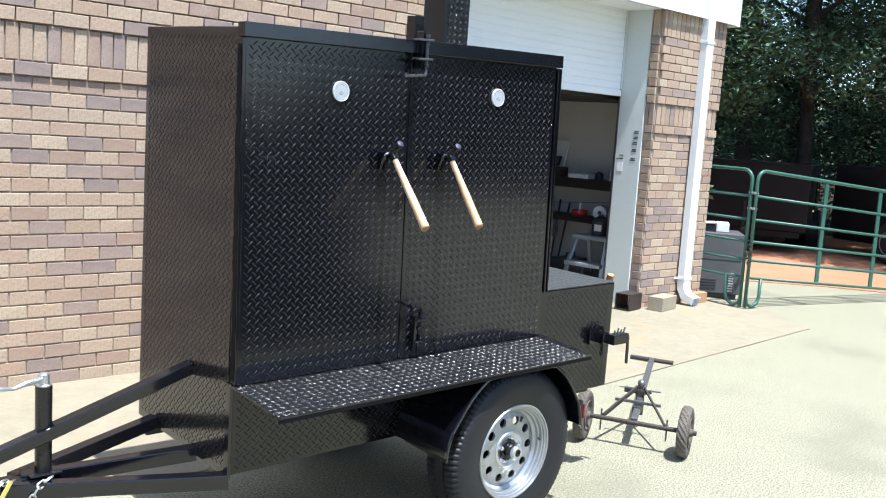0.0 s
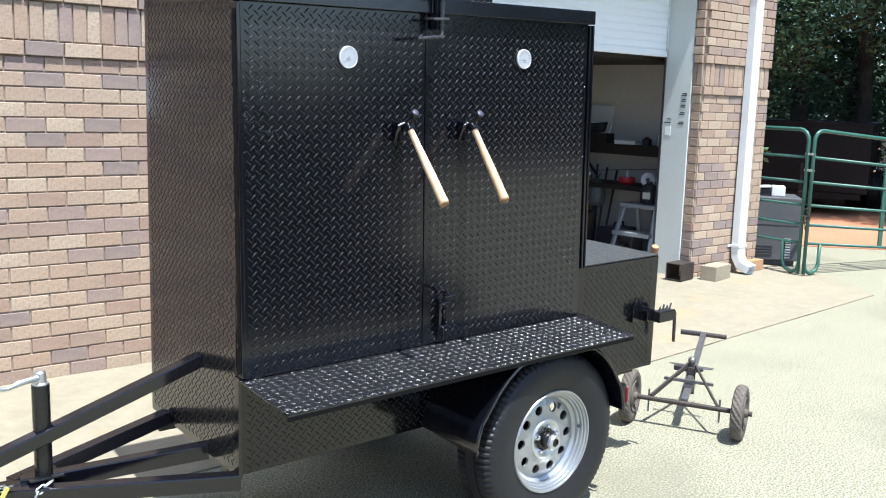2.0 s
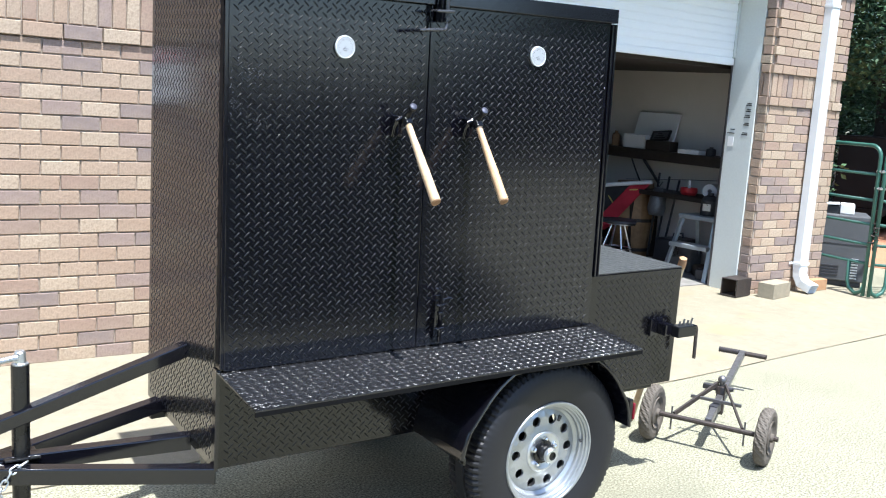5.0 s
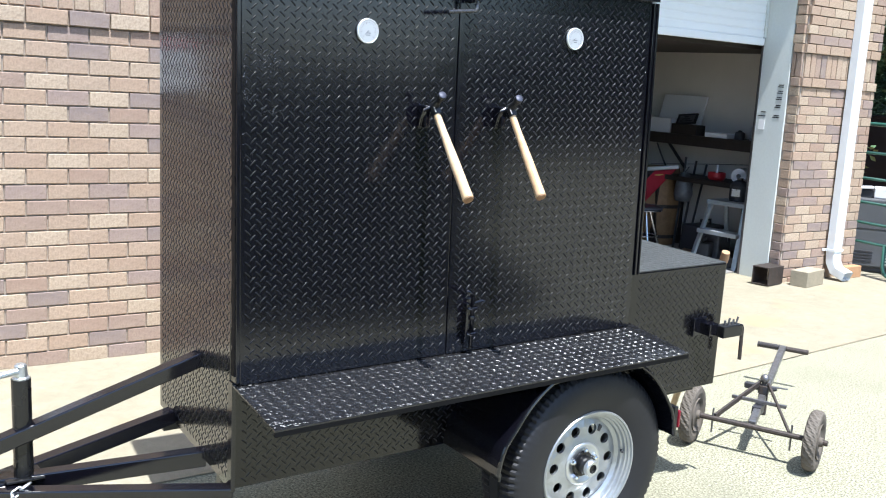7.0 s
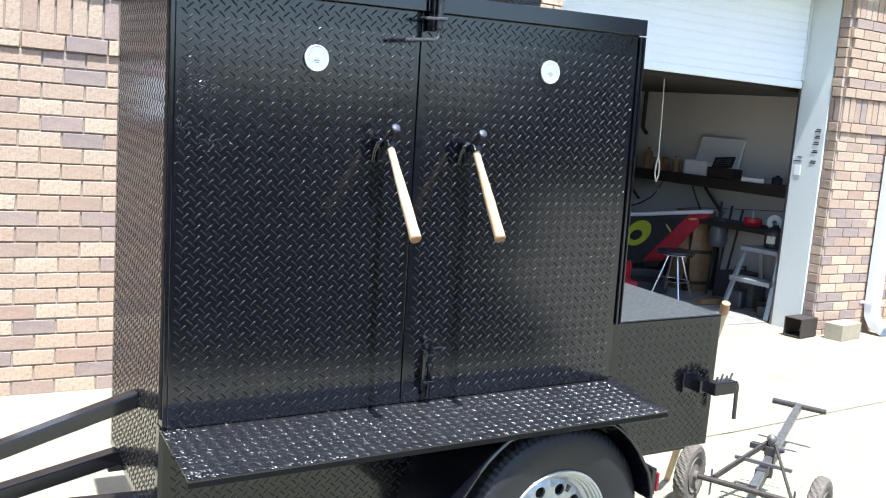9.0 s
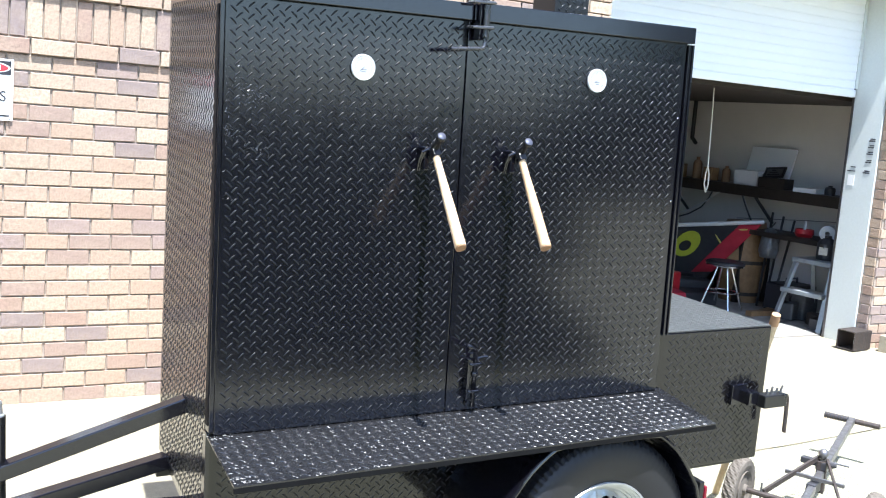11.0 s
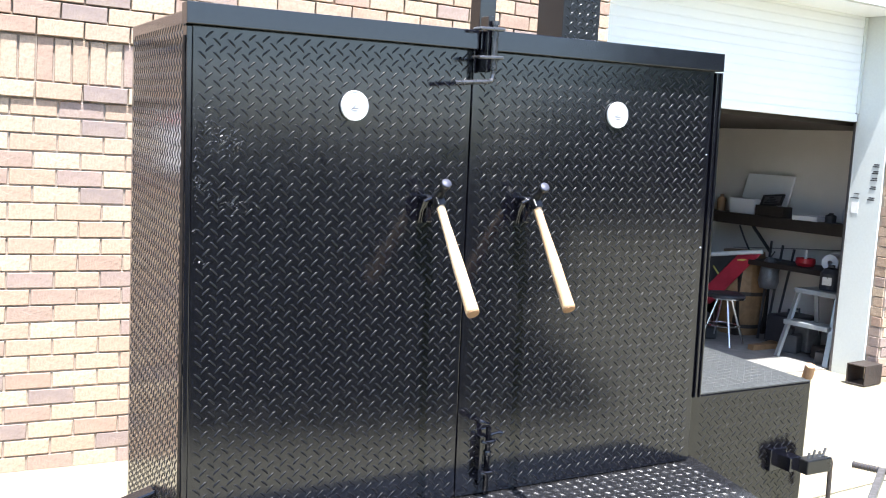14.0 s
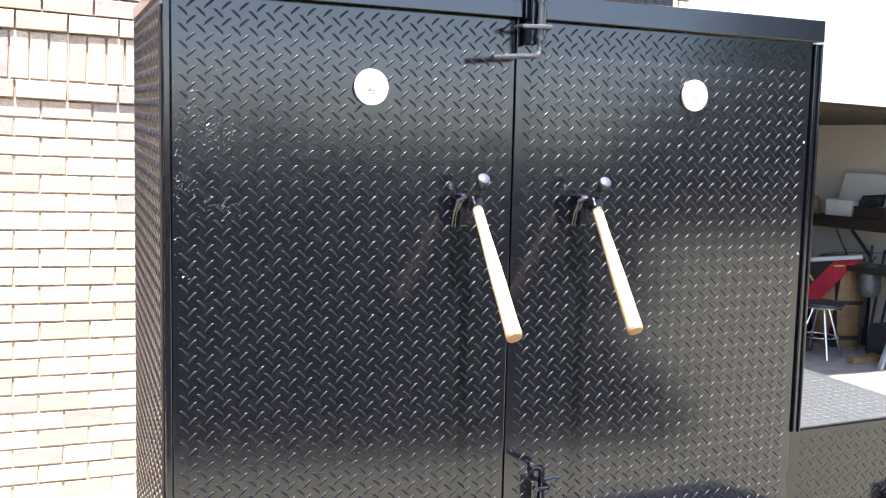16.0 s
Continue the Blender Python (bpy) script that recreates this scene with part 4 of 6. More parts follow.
def wheel_at(x, y, z, out):
    """A wheel whose outer side faces out along y (-1 or 1)."""
    m = Matrix.Translation((x, y, z)) @ (pose(0, 0, 0, 90, 0, 0) if out < 0 else pose(0, 0, 0, -90, 0, 0))
    n = 264
    prof = [(0.206, -0.085), (0.225, -0.093), (0.270, -0.1015), (0.305, -0.098), (0.322, -0.088), (0.331, -0.075), (0.335, -0.055), (0.335, -0.032), (0.328, -0.030), (0.328, -0.024), (0.337, -0.022), (0.337, 0.022), (0.328, 0.024), (0.328, 0.030), (0.335, 0.032),
            (0.335, 0.055), (0.331, 0.075), (0.322, 0.088), (0.305, 0.098), (0.270, 0.1015), (0.225, 0.093), (0.206, 0.085)]
    bm = bmesh.new()
    rings = []
    for i, (r, h) in enumerate(prof):
        ring = []
        r = 0.206 + (r - 0.206) * 1.17
        for j in range(n):
            t = 2 * math.pi * j / n
            rr = r - (0.0065 if r > 0.322 and abs(h) > 0.03 and (j + (h > 0)) % 3 == 0 else 0)
            p = m @ Vector((rr * math.cos(t), rr * math.sin(t), h))
            p.z = max(p.z, -0.004)              # flattened where it stands
            ring.append(bm.verts.new(p))
        rings.append(ring)
    for a, b in zip(rings, rings[1:]):
        for j in range(n):
            bm.faces.new((a[j], a[(j + 1) % n], b[(j + 1) % n], b[j]))
    wheel = part("wheel", bm, MAT["rubber"], trailer, "black tyre on a silver steel wheel with round holes")
    for p in wheel.data.polygons:        # smooth sidewalls, crisp tread
        p.use_smooth = p.index // n < 4 or p.index // n > 16
    bm = bmesh.new()
    turned(bm, [(0.190, -0.08), (0.208, -0.088), (0.212, -0.082), (0.203, -0.074), (0.192, -0.06), (0.172, -0.03), (0.170, 0.0), (0.176, 0.030), (0.178, 0.05), (0.190, 0.070), (0.200, 0.078), (0.207, 0.082), (0.209, 0.087), (0.206, 0.092), (0.2005, 0.0915), (0.1995, 0.084), (0.1925, 0.0815), (0.1915, 0.074), (0.186, 0.0715), (0.1845, 0.060), (0.1775, 0.057), (0.1755, 0.046), (0.170, 0.041), (0.163, 0.036)], 144, m, caps=False)
    part("rim", bm, MAT["wheel"], wheel, "silver painted steel rim")
    bm = bmesh.new()
    holes = 10
    m = m @ Matrix.Translation((0, 0, -0.022))
    r_in, r_out, r_h, r_c = 0.078, 0.166, 0.0195, 0.127
    for k in range(holes):
        a0 = 2 * math.pi * k / holes
        half = math.pi / holes
        outer = [(r_out, -half + 2 * half * i / 6) for i in range(7)] + [(r_out + (r_in - r_out) * i / 6, half) for i in range(1, 6)]
        outer += [(r_in, half - 2 * half * i / 6) for i in range(7)] + [(r_in + (r_out - r_in) * i / 6, -half) for i in range(1, 6)]
        steps = len(outer)
        inner = []
        for r, a in outer:
            t = math.atan2(r * math.sin(a), r * math.cos(a) - r_c)
            inner.append((r_c + r_h * math.cos(t), r_h * math.sin(t)))
        def put(r, a, h):
            return bm.verts.new(m @ Vector((r * math.cos(a0 + a), r * math.sin(a0 + a), h)))
        height = lambda r: 0.066 - 0.010 * max(0, (r - 0.14) / 0.026) + 0.006 * max(0, (0.1 - r) / 0.022)
        vo = [put(r, a, height(r)) for r, a in outer]
        vi = [put(math.hypot(*p), math.atan2(p[1], p[0]), 0.065) for p in inner]
        vd = [put(math.hypot(*p), math.atan2(p[1], p[0]), 0.054) for p in inner]
        for s in range(steps):
            u = (s + 1) % steps
            bm.faces.new((vo[s], vo[u], vi[u], vi[s]))
            bm.faces.new((vi[s], vi[u], vd[u], vd[s]))
    bmesh.ops.remove_doubles(bm, verts=bm.verts, dist=0.0003)
    bmesh.ops.recalc_face_normals(bm, faces=bm.faces)
    part("wheel_disc", bm, MAT["wheel"], wheel, "silver wheel disc with ten round holes")
    bm = bmesh.new()
    turned(bm, [(0.080, 0.066), (0.081, 0.072), (0.076, 0.077), (0.068, 0.077), (0.060, 0.071), (0.036, 0.068), (0.033, 0.068)], 40, m, caps=False)
    part("label_sticker", box(bmesh.new(), 0.128, 0.152, -0.007, 0.007, 0.0605, 0.0668, 0, m @ Matrix.Rotation(radians(58), 4, "Z")), MAT["ink"], wheel, "small dark label")
    part("hub_plate", bm, MAT["zinc"], wheel, smooth=True)
    part("hub_seal", turned(bmesh.new(), [(0.047, 0.0705), (0.045, 0.076), (0.033, 0.078)], 32, m, caps=False), MAT["satin"], wheel, "black greasy hub seal")
    bm = bmesh.new()
    turned(bm, [(0.032, 0.066), (0.032, 0.094), (0.029, 0.100), (0.0285, 0.122), (0.026, 0.126), (0.016, 0.126), (0.014, 0.120), (0.0, 0.120)], 28, m, caps=False)
    part("hub_cap", bm, MAT["satin"], wheel, "dark greasy hub cap", smooth=False)
    part("cap_ring", turned(bmesh.new(), [(0.0295, 0.110), (0.0295, 0.1225), (0.0265, 0.127), (0.0165, 0.127)], 28, m, caps=False), MAT["zinc"], wheel, "bright cap ring")
    for k in range(5):
        a = 2 * math.pi * k / 5 + 0.3
        bm = bmesh.new()
        turned(bm, [(0.0115, 0.068), (0.0105, 0.080), (0.0075, 0.087), (0.004, 0.090), (0.0, 0.0905)], 6, m @ Matrix.Translation((0.053 * math.cos(a), 0.053 * math.sin(a), 0)))
        part("lug_nut", bm, MAT["chrome"], wheel)
    bm = bmesh.new()
    turned(bm, [(0.17, -0.06), (0.06, -0.06), (0.06, 0.02), (0.0, 0.02)], 24, m, caps=False)
    part("brake_drum", bm, MAT["satin"], wheel)
    rod(bm := bmesh.new(), [m @ Vector((0.183 * math.cos(0.1), 0.183 * math.sin(0.1), 0.074)), m @ Vector((0.168 * math.cos(0.12), 0.170 * math.sin(0.12), 0.098))], 0.0045, 8)
    part("valve_stem", bm, MAT["ink"], wheel)
    return wheel


wheel_at(1.212, -0.185, 0.325, -1)
wheel_at(1.212, 0.985, 0.325, 1)

for y0, y1 in ((-0.318, -0.003), (0.81, 1.12)):
    bm = bmesh.new()
    cx, cz = 1.172, 0.345
    prof = arc(cx, cz, 0.412, 172, 158, 4) + arc(cx, cz, 0.399, 146, 34, 22) + arc(cx, cz, 0.408, 22, 7, 4)
    prof = [(x, min(z, 0.692)) for x, z in prof]      # flattened under the shelf
    rings = []
    for inset in (0.0, 0.004):
        for y in (y0, y1):
            ring = []
            for x, z in prof:
                d = Vector((x - cx, z - cz))
                d = d * (1 - inset / d.length)
                ring.append(bm.verts.new((cx + d.x, y, cz + d.y)))
            rings.append(ring)
    o0, o1, i0, i1 = rings
    for a, b in ((o0, o1), (i1, i0), (o1, i1), (i0, o0)):
        for j in range(len(prof) - 1):
            bm.faces.new((a[j], a[j + 1], b[j + 1], b[j]))
    bmesh.ops.recalc_face_normals(bm, faces=bm.faces)
    fender = part("fender", bm, MAT["paint"], trailer, "rounded gloss black fender", smooth=False)
    edge = y0 if y0 < 0 else y1
    part("fender_bead", rod(bmesh.new(), [(x, edge, z) for x, z in prof], 0.007, 8), MAT["paint"], fender)
    if y0 < 0:
        part("fender_foot", bar(bmesh.new(), (0.79, -0.05, 0.40), (0.79, -0.30, 0.385), 0.010, 0.03, 0.003), MAT["satin"], fender, "satin black fender foot")
        light = part("tail_light", box(bmesh.new(), 1.588, 1.610, -0.30, -0.20, 0.40, 0.495, 0.004), MAT["satin"], fender)
        bm = box(bmesh.new(), 1.611, 1.624, -0.303, -0.240, 0.410, 0.478, 0.006)
        part("tail_lens", bm, MAT["tail"], fender, "red tail light lens")

# ---- on and along the building ----
def put_on_building(ob, u, v, z, turn=0.0):
    ob.matrix_world = BLD @ pose(u, v, z, 0, 0, turn)
    return ob


sign = put_on_building(thing("warning_sign", "white warning sign with red header, on the brick wall", "sign"), -0.873, -0.004, 1.63)
part("plate", box(bmesh.new(), -0.015, 0.27, -0.004, 0.0, -0.175, 0.125, 0.0015), MAT["sign"], sign, "white enamel plate")
part("header", box(bmesh.new(), -0.003, 0.258, -0.0052, -0.0042, 0.048, 0.115), MAT["ink"], sign, "black header band")
for r, y, name, mat in ((1.0, -0.0062, "header_oval", "sign"), (0.93, -0.0072, "header_oval", "red_ink")):
    bm = bmesh.new()
    ring = [bm.verts.new((0.1275 + 0.127 * r * math.cos(a), y, 0.0815 + 0.030 * (r if r == 1 else 0.84) * math.sin(a))) for a in [2 * math.pi * k / 40 for k in range(40)]]
    bm.faces.new(list(reversed(ring)))
    part(name, bm, MAT[mat], sign)
part("header_bar", box(bmesh.new(), 0.045, 0.21, -0.0084, -0.0074, 0.070, 0.093), MAT["sign"], sign)
up = pose(0, 0, 0, 90, 0, 0)
lettering("lettering", "OF", 0.046, Matrix.Translation((0.138, -0.0052, 0.013)) @ up, MAT["ink"], sign)
lettering("lettering", "DOGS", 0.070, Matrix.Translation((0.142, -0.0052, -0.058)) @ up, MAT["ink"], sign)
part("rule", box(bmesh.new(), 0.0, 0.255, -0.0052, -0.0042, -0.155, -0.147), MAT["ink"], sign)
for u, z in ((0.002, 0.119), (0.255, 0.119), (0.002, -0.167), (0.255, -0.167)):
    part("screw", turned(bmesh.new(), [(0.0, 0.003), (0.004, 0.002), (0.005, 0.0)], 10, Matrix.Translation((u, -0.0085, z)) @ pose(0, 0, 0, 90, 0, 0)), MAT["zinc"], sign)

spout = put_on_building(thing("downspout", "white painted metal downspout strapped to the brick pier", "downspout"), 6.84, -0.005, 0)
bm = bmesh.new()
path = [(0, -0.053, 3.4), (0, -0.053, 0.25), (0, -0.062, 0.17), (0, -0.105, 0.10), (0.02, -0.21, 0.056)]
rings = []
for i, p in enumerate(path):
    p = Vector(p)
    a = (Vector(path[i]) - Vector(path[i - 1])).normalized() if i else Vector((0, 0, -1))
    b = (Vector(path[i + 1]) - Vector(path[i])).normalized() if i + 1 < len(path) else a
    d = (a + b).normalized()
    side = Vector((1, 0, 0))
    nrm = d.cross(side).normalized()
    w, h, c = 0.062, 0.046, 0.009
    rings.append([bm.verts.new(p + side * x + nrm * y) for x, y in ((-w + c, -h), (w - c, -h), (w, -h + c), (w, h - c), (w - c, h), (-w + c, h), (-w, h - c), (-w, -h + c))])
for a, b in zip(rings, rings[1:]):
    for j in range(8):
        bm.faces.new((a[j], a[(j + 1) % 8], b[(j + 1) % 8], b[j]))
bmesh.ops.recalc_face_normals(bm, faces=bm.faces)
part("pipe", bm, MAT["spout"], spout)
for z in (0.27, 2.7):
    bm = bmesh.new()
    box(bm, -0.068, 0.068, -0.106, -0.100, z, z + 0.025, 0.001)
    box(bm, -0.11, -0.063, -0.006, 0.0, z, z + 0.025, 0.001)
    box(bm, -0.068, -0.063, -0.1, 0.0, z, z + 0.025, 0.001)
    box(bm, 0.063, 0.068, -0.1, 0.0, z, z + 0.025, 0.001)
    part("strap", bm, MAT["spout"], spout)

tube = put_on_building(thing("steel_tube_offcut", "short offcut of brown square steel tube by the door jamb", "steel tube"), 5.97, 0.01, 0.014, 8)
bm = bmesh.new()
L0, S, T = 0.26, 0.16, 0.008
for a, b, c, d in ((-S / 2, S / 2, 0, T), (-S / 2, S / 2, S - T, S), (-S / 2, -S / 2 + T, T, S - T), (S / 2 - T, S / 2, T, S - T)):
    box(bm, -0.13, 0.13, a, b, c, d, 0.001)
part("tube", bm, MAT["rust"], tube, "rusty brown square tube, open ended")
block = put_on_building(thing("wood_block", "short weathered timber block on the ground by the pier", "wood block"), 6.33, -0.15, 0.006, 10)
part("timber", box(bmesh.new(), -0.17, 0.17, -0.08, 0.08, 0, 0.14, 0.004), MAT["weathered"], block)
kerb = put_on_building(thing("wood_block", "orange-brown timber block behind the downspout elbow", "wood block"), 7.12, -0.06, 0.006, 0)
part("timber", box(bmesh.new(), -0.12, 0.14, -0.045, 0.045, 0, 0.11, 0.005), MAT["orange_block"], kerb)

# pole leaning behind the firebox
pole = thing("wooden_pole", "pale wooden pole leaning on the firebox", "pole")
part("pole", rod(bmesh.new(), [(2.60, 0.62, 0.0), (2.405, 0.215, 0.925), (2.40, 0.206, 0.949)], [0.015, 0.019, 0.017], 14), MAT["pale_wood"], pole, smooth=False)
part("pole_tip", rod(bmesh.new(), [(2.4085, 0.222, 0.905), (2.4045, 0.2145, 0.924), (2.3985, 0.204, 0.952)], [0.0195, 0.0198, 0.0182], 14), MAT["orange_block"], pole, "orange-stained worn tip", smooth=False)


# ---- green tube gates ----
def gate_panel(name, a, b, label, braces, sag=0.0):
    """A six-rail tube gate between two ground points, sagging away from its first end."""
    a, b = Vector(a), Vector(b)
    d = (b - a).normalized()
    g = thing(name, label, "gate", group="green tube gates")
    r, top, low = 0.019, 1.46, 0.335
    L0 = (b - a).length
    P = lambda s, z: a + d * s + Vector((0, 0, z - sag * s))
    c = 0.11
    pts = [P(0, 0.02), P(0, top - c)] + [P(c - c * math.cos(t), top - c + c * math.sin(t)) for t in (0.35, 0.78, 1.2)] + [P(c, top), P(L0 - c, top)]
    pts += [P(L0 - c + c * math.sin(t), top - c + c * math.cos(t)) for t in (0.35, 0.78, 1.2)] + [P(L0, top - c), P(L0, 0.30)]
    part("outer_tube", rod(bmesh.new(), pts, r, 12), MAT["green"], g, smooth=True)
    for z in (1.19, 0.945, 0.715, 0.52, low):
        part("rail", rod(bmesh.new(), [P(0.0, z), P(L0, z)], 0.015, 10), MAT["green"], g, smooth=True)
    for s in braces:
        part("brace", box(bmesh.new(), -0.03, 0.03, -0.008, 0.008, low, top, 0.003, Matrix.Translation(P(s, 0)) @ Matrix.Rotation(math.atan2(d.y, d.x), 4, "Z")), MAT["green"], g)
    pts = [P(0.0, 0.14), P(0.02, 0.06), P(0.09, 0.03), P(0.17, 0.07), P(0.20, 0.14), P(0.20, low)]
    part("foot_loop", rod(bmesh.new(), pts, 0.018, 10), MAT["green"], g, smooth=True)
    for z in (1.22, 1.06):
        part("hinge_lug", rod(bmesh.new(), [P(-0.03, z), P(0.02, z)], 0.014, 8), MAT["zinc"], g)
    return g


gate_panel("tube_gate", (7.605, 2.37, 0), (11.13, 1.65, 0), "long green tubular steel gate across the drive", (1.1, 2.05, 3.0), 0.075)
gate_panel("tube_gate", (7.592, 2.425, 0), (7.86, 4.6, 0), "green tubular steel gate panel beside the building", (1.2,))
bm = bmesh.new()
for k in range(14):
    c = Vector((7.60 + 0.02 * math.sin(k * 1.7), 2.385 + 0.022 * math.cos(k * 1.3), 0.72 - 0.018 * k))
    m = Matrix.Translation(c) @ pose(0, 0, 0, 90 * (k % 2), 25, 40 * k)
    rod(bm, [m @ Vector((0.017 * math.cos(a), 0.026 * math.sin(a), 0)) for a in [2 * math.pi * j / 8 for j in range(9)]], 0.005, 6, False)
chain = tagged(mesh_ob("gate_chain", bm, MAT["rust"]), "rusty chain looped round the gate ends", "chain")

cab = thing("metal_cabinet", "old grey metal appliance cabinet behind the gate", "cabinet", pose(8.155, 3.14, 0.012, 0, 0, 38))
part("body", box(bmesh.new(), -0.33, 0.22, -0.28, 0.24, 0.05, 0.72, 0.012), MAT["grey_box"], cab, "scuffed grey enamel body")
part("base", box(bmesh.new(), -0.30, 0.19, -0.25, 0.21, 0.0, 0.05), MAT["ink"], cab)
for k in range(4):
    part("louvre", box(bmesh.new(), -0.338, -0.3302, -0.02, 0.19, 0.10 + 0.03 * k, 0.118 + 0.03 * k, 0.002), MAT["ink"], cab)
for k in range(8):
    part("coil_fin", box(bmesh.new(), -0.342, -0.3302, -0.20, -0.13, 0.08 + 0.028 * k, 0.094 + 0.028 * k, 0.002), MAT["zinc"], cab)
part("seam", box(bmesh.new(), -0.3345, -0.3302, -0.27, 0.23, 0.425, 0.432, 0.001), MAT["ink"], cab)
wbox = thing("white_box", "white plastic box with a dark opening on the cabinet", "box", pose(8.045, 3.10, 0.733, 0, 0, 34))
part("shell", box(bmesh.new(), -0.12, 0.12, -0.16, -0.02, 0, 0.105, 0.01), MAT["white_box"], wbox)
part("tray", box(bmesh.new(), -0.12, 0.12, -0.019, 0.20, 0.090, 0.103, 0.004, pose(0, 0, 0, -4, 0, 0)), MAT["white_box"], wbox)
# solid black block, standing in for the shade inside the hollow
part("opening", box(bmesh.new(), -0.10, 0.12, -0.018, 0.18, 0.0, 0.074, 0.004), MAT["ink"], wbox, "black block in place of the hollow's shade")


# ---- the trailer dolly ----
dolly = thing("trailer_dolly", "worn steel two-wheeled trailer dolly with T handle lowered", "dolly")
wr, wl = Vector((2.70, -0.15, 0.14)), Vector((2.47, 0.36, 0.14))
ax = (wr - wl).normalized()
mid = (wr + wl) / 2
fw = Vector((3.69, 0.78, 0.14)) - mid
fw = Vector((fw.x, fw.y, 0)).normalized()
part("axle", rod(bmesh.new(), [wl - ax * 0.05, wr + ax * 0.06], 0.013, 10), MAT["rust"], dolly)
for c in (wl, wr):
    m = frame_of(c, c + ax)
    bm = bmesh.new()
    prof = [(0.075, -0.022), (0.105, -0.029), (0.128, -0.027), (0.137, -0.019), (0.140, -0.007), (0.140, 0.007), (0.137, 0.019), (0.128, 0.027), (0.105, 0.029), (0.075, 0.022)]
    n, rings = 96, []
    for i, (r, h) in enumerate(prof):
        rings.append([bm.verts.new(m @ Vector(((r - (0.0045 if (j // 2 + i) % 2 and r > 0.12 else 0)) * math.cos(2 * math.pi * j / n), (r - (0.0045 if (j // 2 + i) % 2 and r > 0.12 else 0)) * math.sin(2 * math.pi * j / n), h))) for j in range(n)])
    for a, b in zip(rings, rings[1:]):
        for j in range(n):
            bm.faces.new((a[j], a[(j + 1) % n], b[(j + 1) % n], b[j]))
    w = part("wheel", bm, MAT["dusty"], dolly, "dusty knobbly rubber tyre")
    bm = bmesh.new()
    turned(bm, [(0.0, -0.04), (0.02, -0.04), (0.022, -0.025), (0.06, -0.018), (0.078, -0.03), (0.08, 0.03), (0.06, 0.018), (0.022, 0.025), (0.02, 0.04), (0.0, 0.04)], 24, m)
    part("rim", bm, MAT["dusty"], w, "dusty grey steel rim")
T = Vector((3.69, 0.78, 0.225))
hump = mid + fw * 0.42 + Vector((0, 0, 0.07))
base = mid + fw * 0.02 + Vector((0, 0, 0.004))
part("main_bar", bar(bmesh.new(), base, T, 0.034, 0.036), MAT["steel"], dolly, "worn square steel bar")
part("t_handle", rod(bmesh.new(), [T - ax * 0.142, T + ax * 0.142], 0.0145, 12), MAT["rust"], dolly, "ribbed dark T handle")
for k in range(9):
    c = T - ax * (0.138 - 0.0145 * k)
    part("grip_ring", turned(bmesh.new(), [(0.015, -0.004), (0.0178, -0.003), (0.0178, 0.003), (0.015, 0.004)], 10, frame_of(c, c + ax)), MAT["ink"], dolly)
for s in (-1, 1):
    e = mid + ax * 0.17 * s
    part("brace", bar(bmesh.new(), e + Vector((0, 0, 0.012)), hump + ax * 0.02 * s + Vector((0, 0, 0.03)), 0.012, 0.012 if s > 0 else 0.024, 0.002), MAT["rust"], dolly)
part("cross_bar", bar(bmesh.new(), mid + fw * 0.24 - ax * 0.13 + Vector((0, 0, 0.055)), mid + fw * 0.24 + ax * 0.13 + Vector((0, 0, 0.055)), 0.016, 0.016, 0.002), MAT["steel"], dolly)
bm = bmesh.new()
box(bm, -0.02, 0.02, -0.022, 0.022, 0.0, 0.15, 0.004, Matrix.Translation(hump - Vector((0, 0, 0.13))) @ Matrix.Rotation(math.atan2(fw.y, fw.x), 4, "Z"))
part("upright", bm, MAT["rust"], dolly)
part("ball_neck", rod(bmesh.new(), [hump, hump + Vector((0, 0, 0.04))], 0.012, 10), MAT["steel"], dolly)
part("hitch_ball", turned(bmesh.new(), [(0.0, -0.024), (0.014, -0.02), (0.024, 0.0), (0.02, 0.014), (0.01, 0.023), (0.0, 0.025)], 18, Matrix.Translation(hump + Vector((0, 0, 0.052)))), MAT["steel"], dolly, smooth=True)
part("clamp", box(bmesh.new(), -0.045, 0.045, -0.018, 0.018, -0.008, 0.02, 0.004, Matrix.Translation(hump - ax * 0.05) @ Matrix.Rotation(math.atan2(ax.y, ax.x), 4, "Z")), MAT["ink"], dolly)
turn = Matrix.Rotation(math.atan2(ax.y, ax.x), 4, "Z")
part("grease_collar", box(bmesh.new(), -0.024, 0.024, -0.03, 0.03, -0.028, 0.012, 0.006, Matrix.Translation(hump + fw * 0.01 + Vector((0, 0, 0.006))) @ turn), MAT["ink"], dolly, "black greasy collar round the bar")
part("grease_collar", box(bmesh.new(), -0.021, 0.021, -0.045, 0.045, -0.024, 0.022, 0.005, Matrix.Translation(base + (T - base) * 0.17) @ turn), MAT["ink"], dolly)
part("clamp_bolt", rod(bmesh.new(), [hump + ax * 0.028 + Vector((0, 0, 0.004)), hump + ax * 0.062 + Vector((0, 0, 0.012))], [0.014, 0.010], 8), MAT["ink"], dolly)
part("lock_pin", rod(bmesh.new(), [hump + fw * 0.06 - ax * 0.08, hump + fw * 0.08 + ax * 0.11], 0.0045, 8), MAT["steel"], dolly)
for s in (-1, 1):
    e = mid + ax * 0.18 * s
    part("prop_wire", rod(bmesh.new(), [e + Vector((0, 0, 0.05)), e + Vector((0, 0, -0.07))], 0.005, 6), MAT["steel"], dolly)

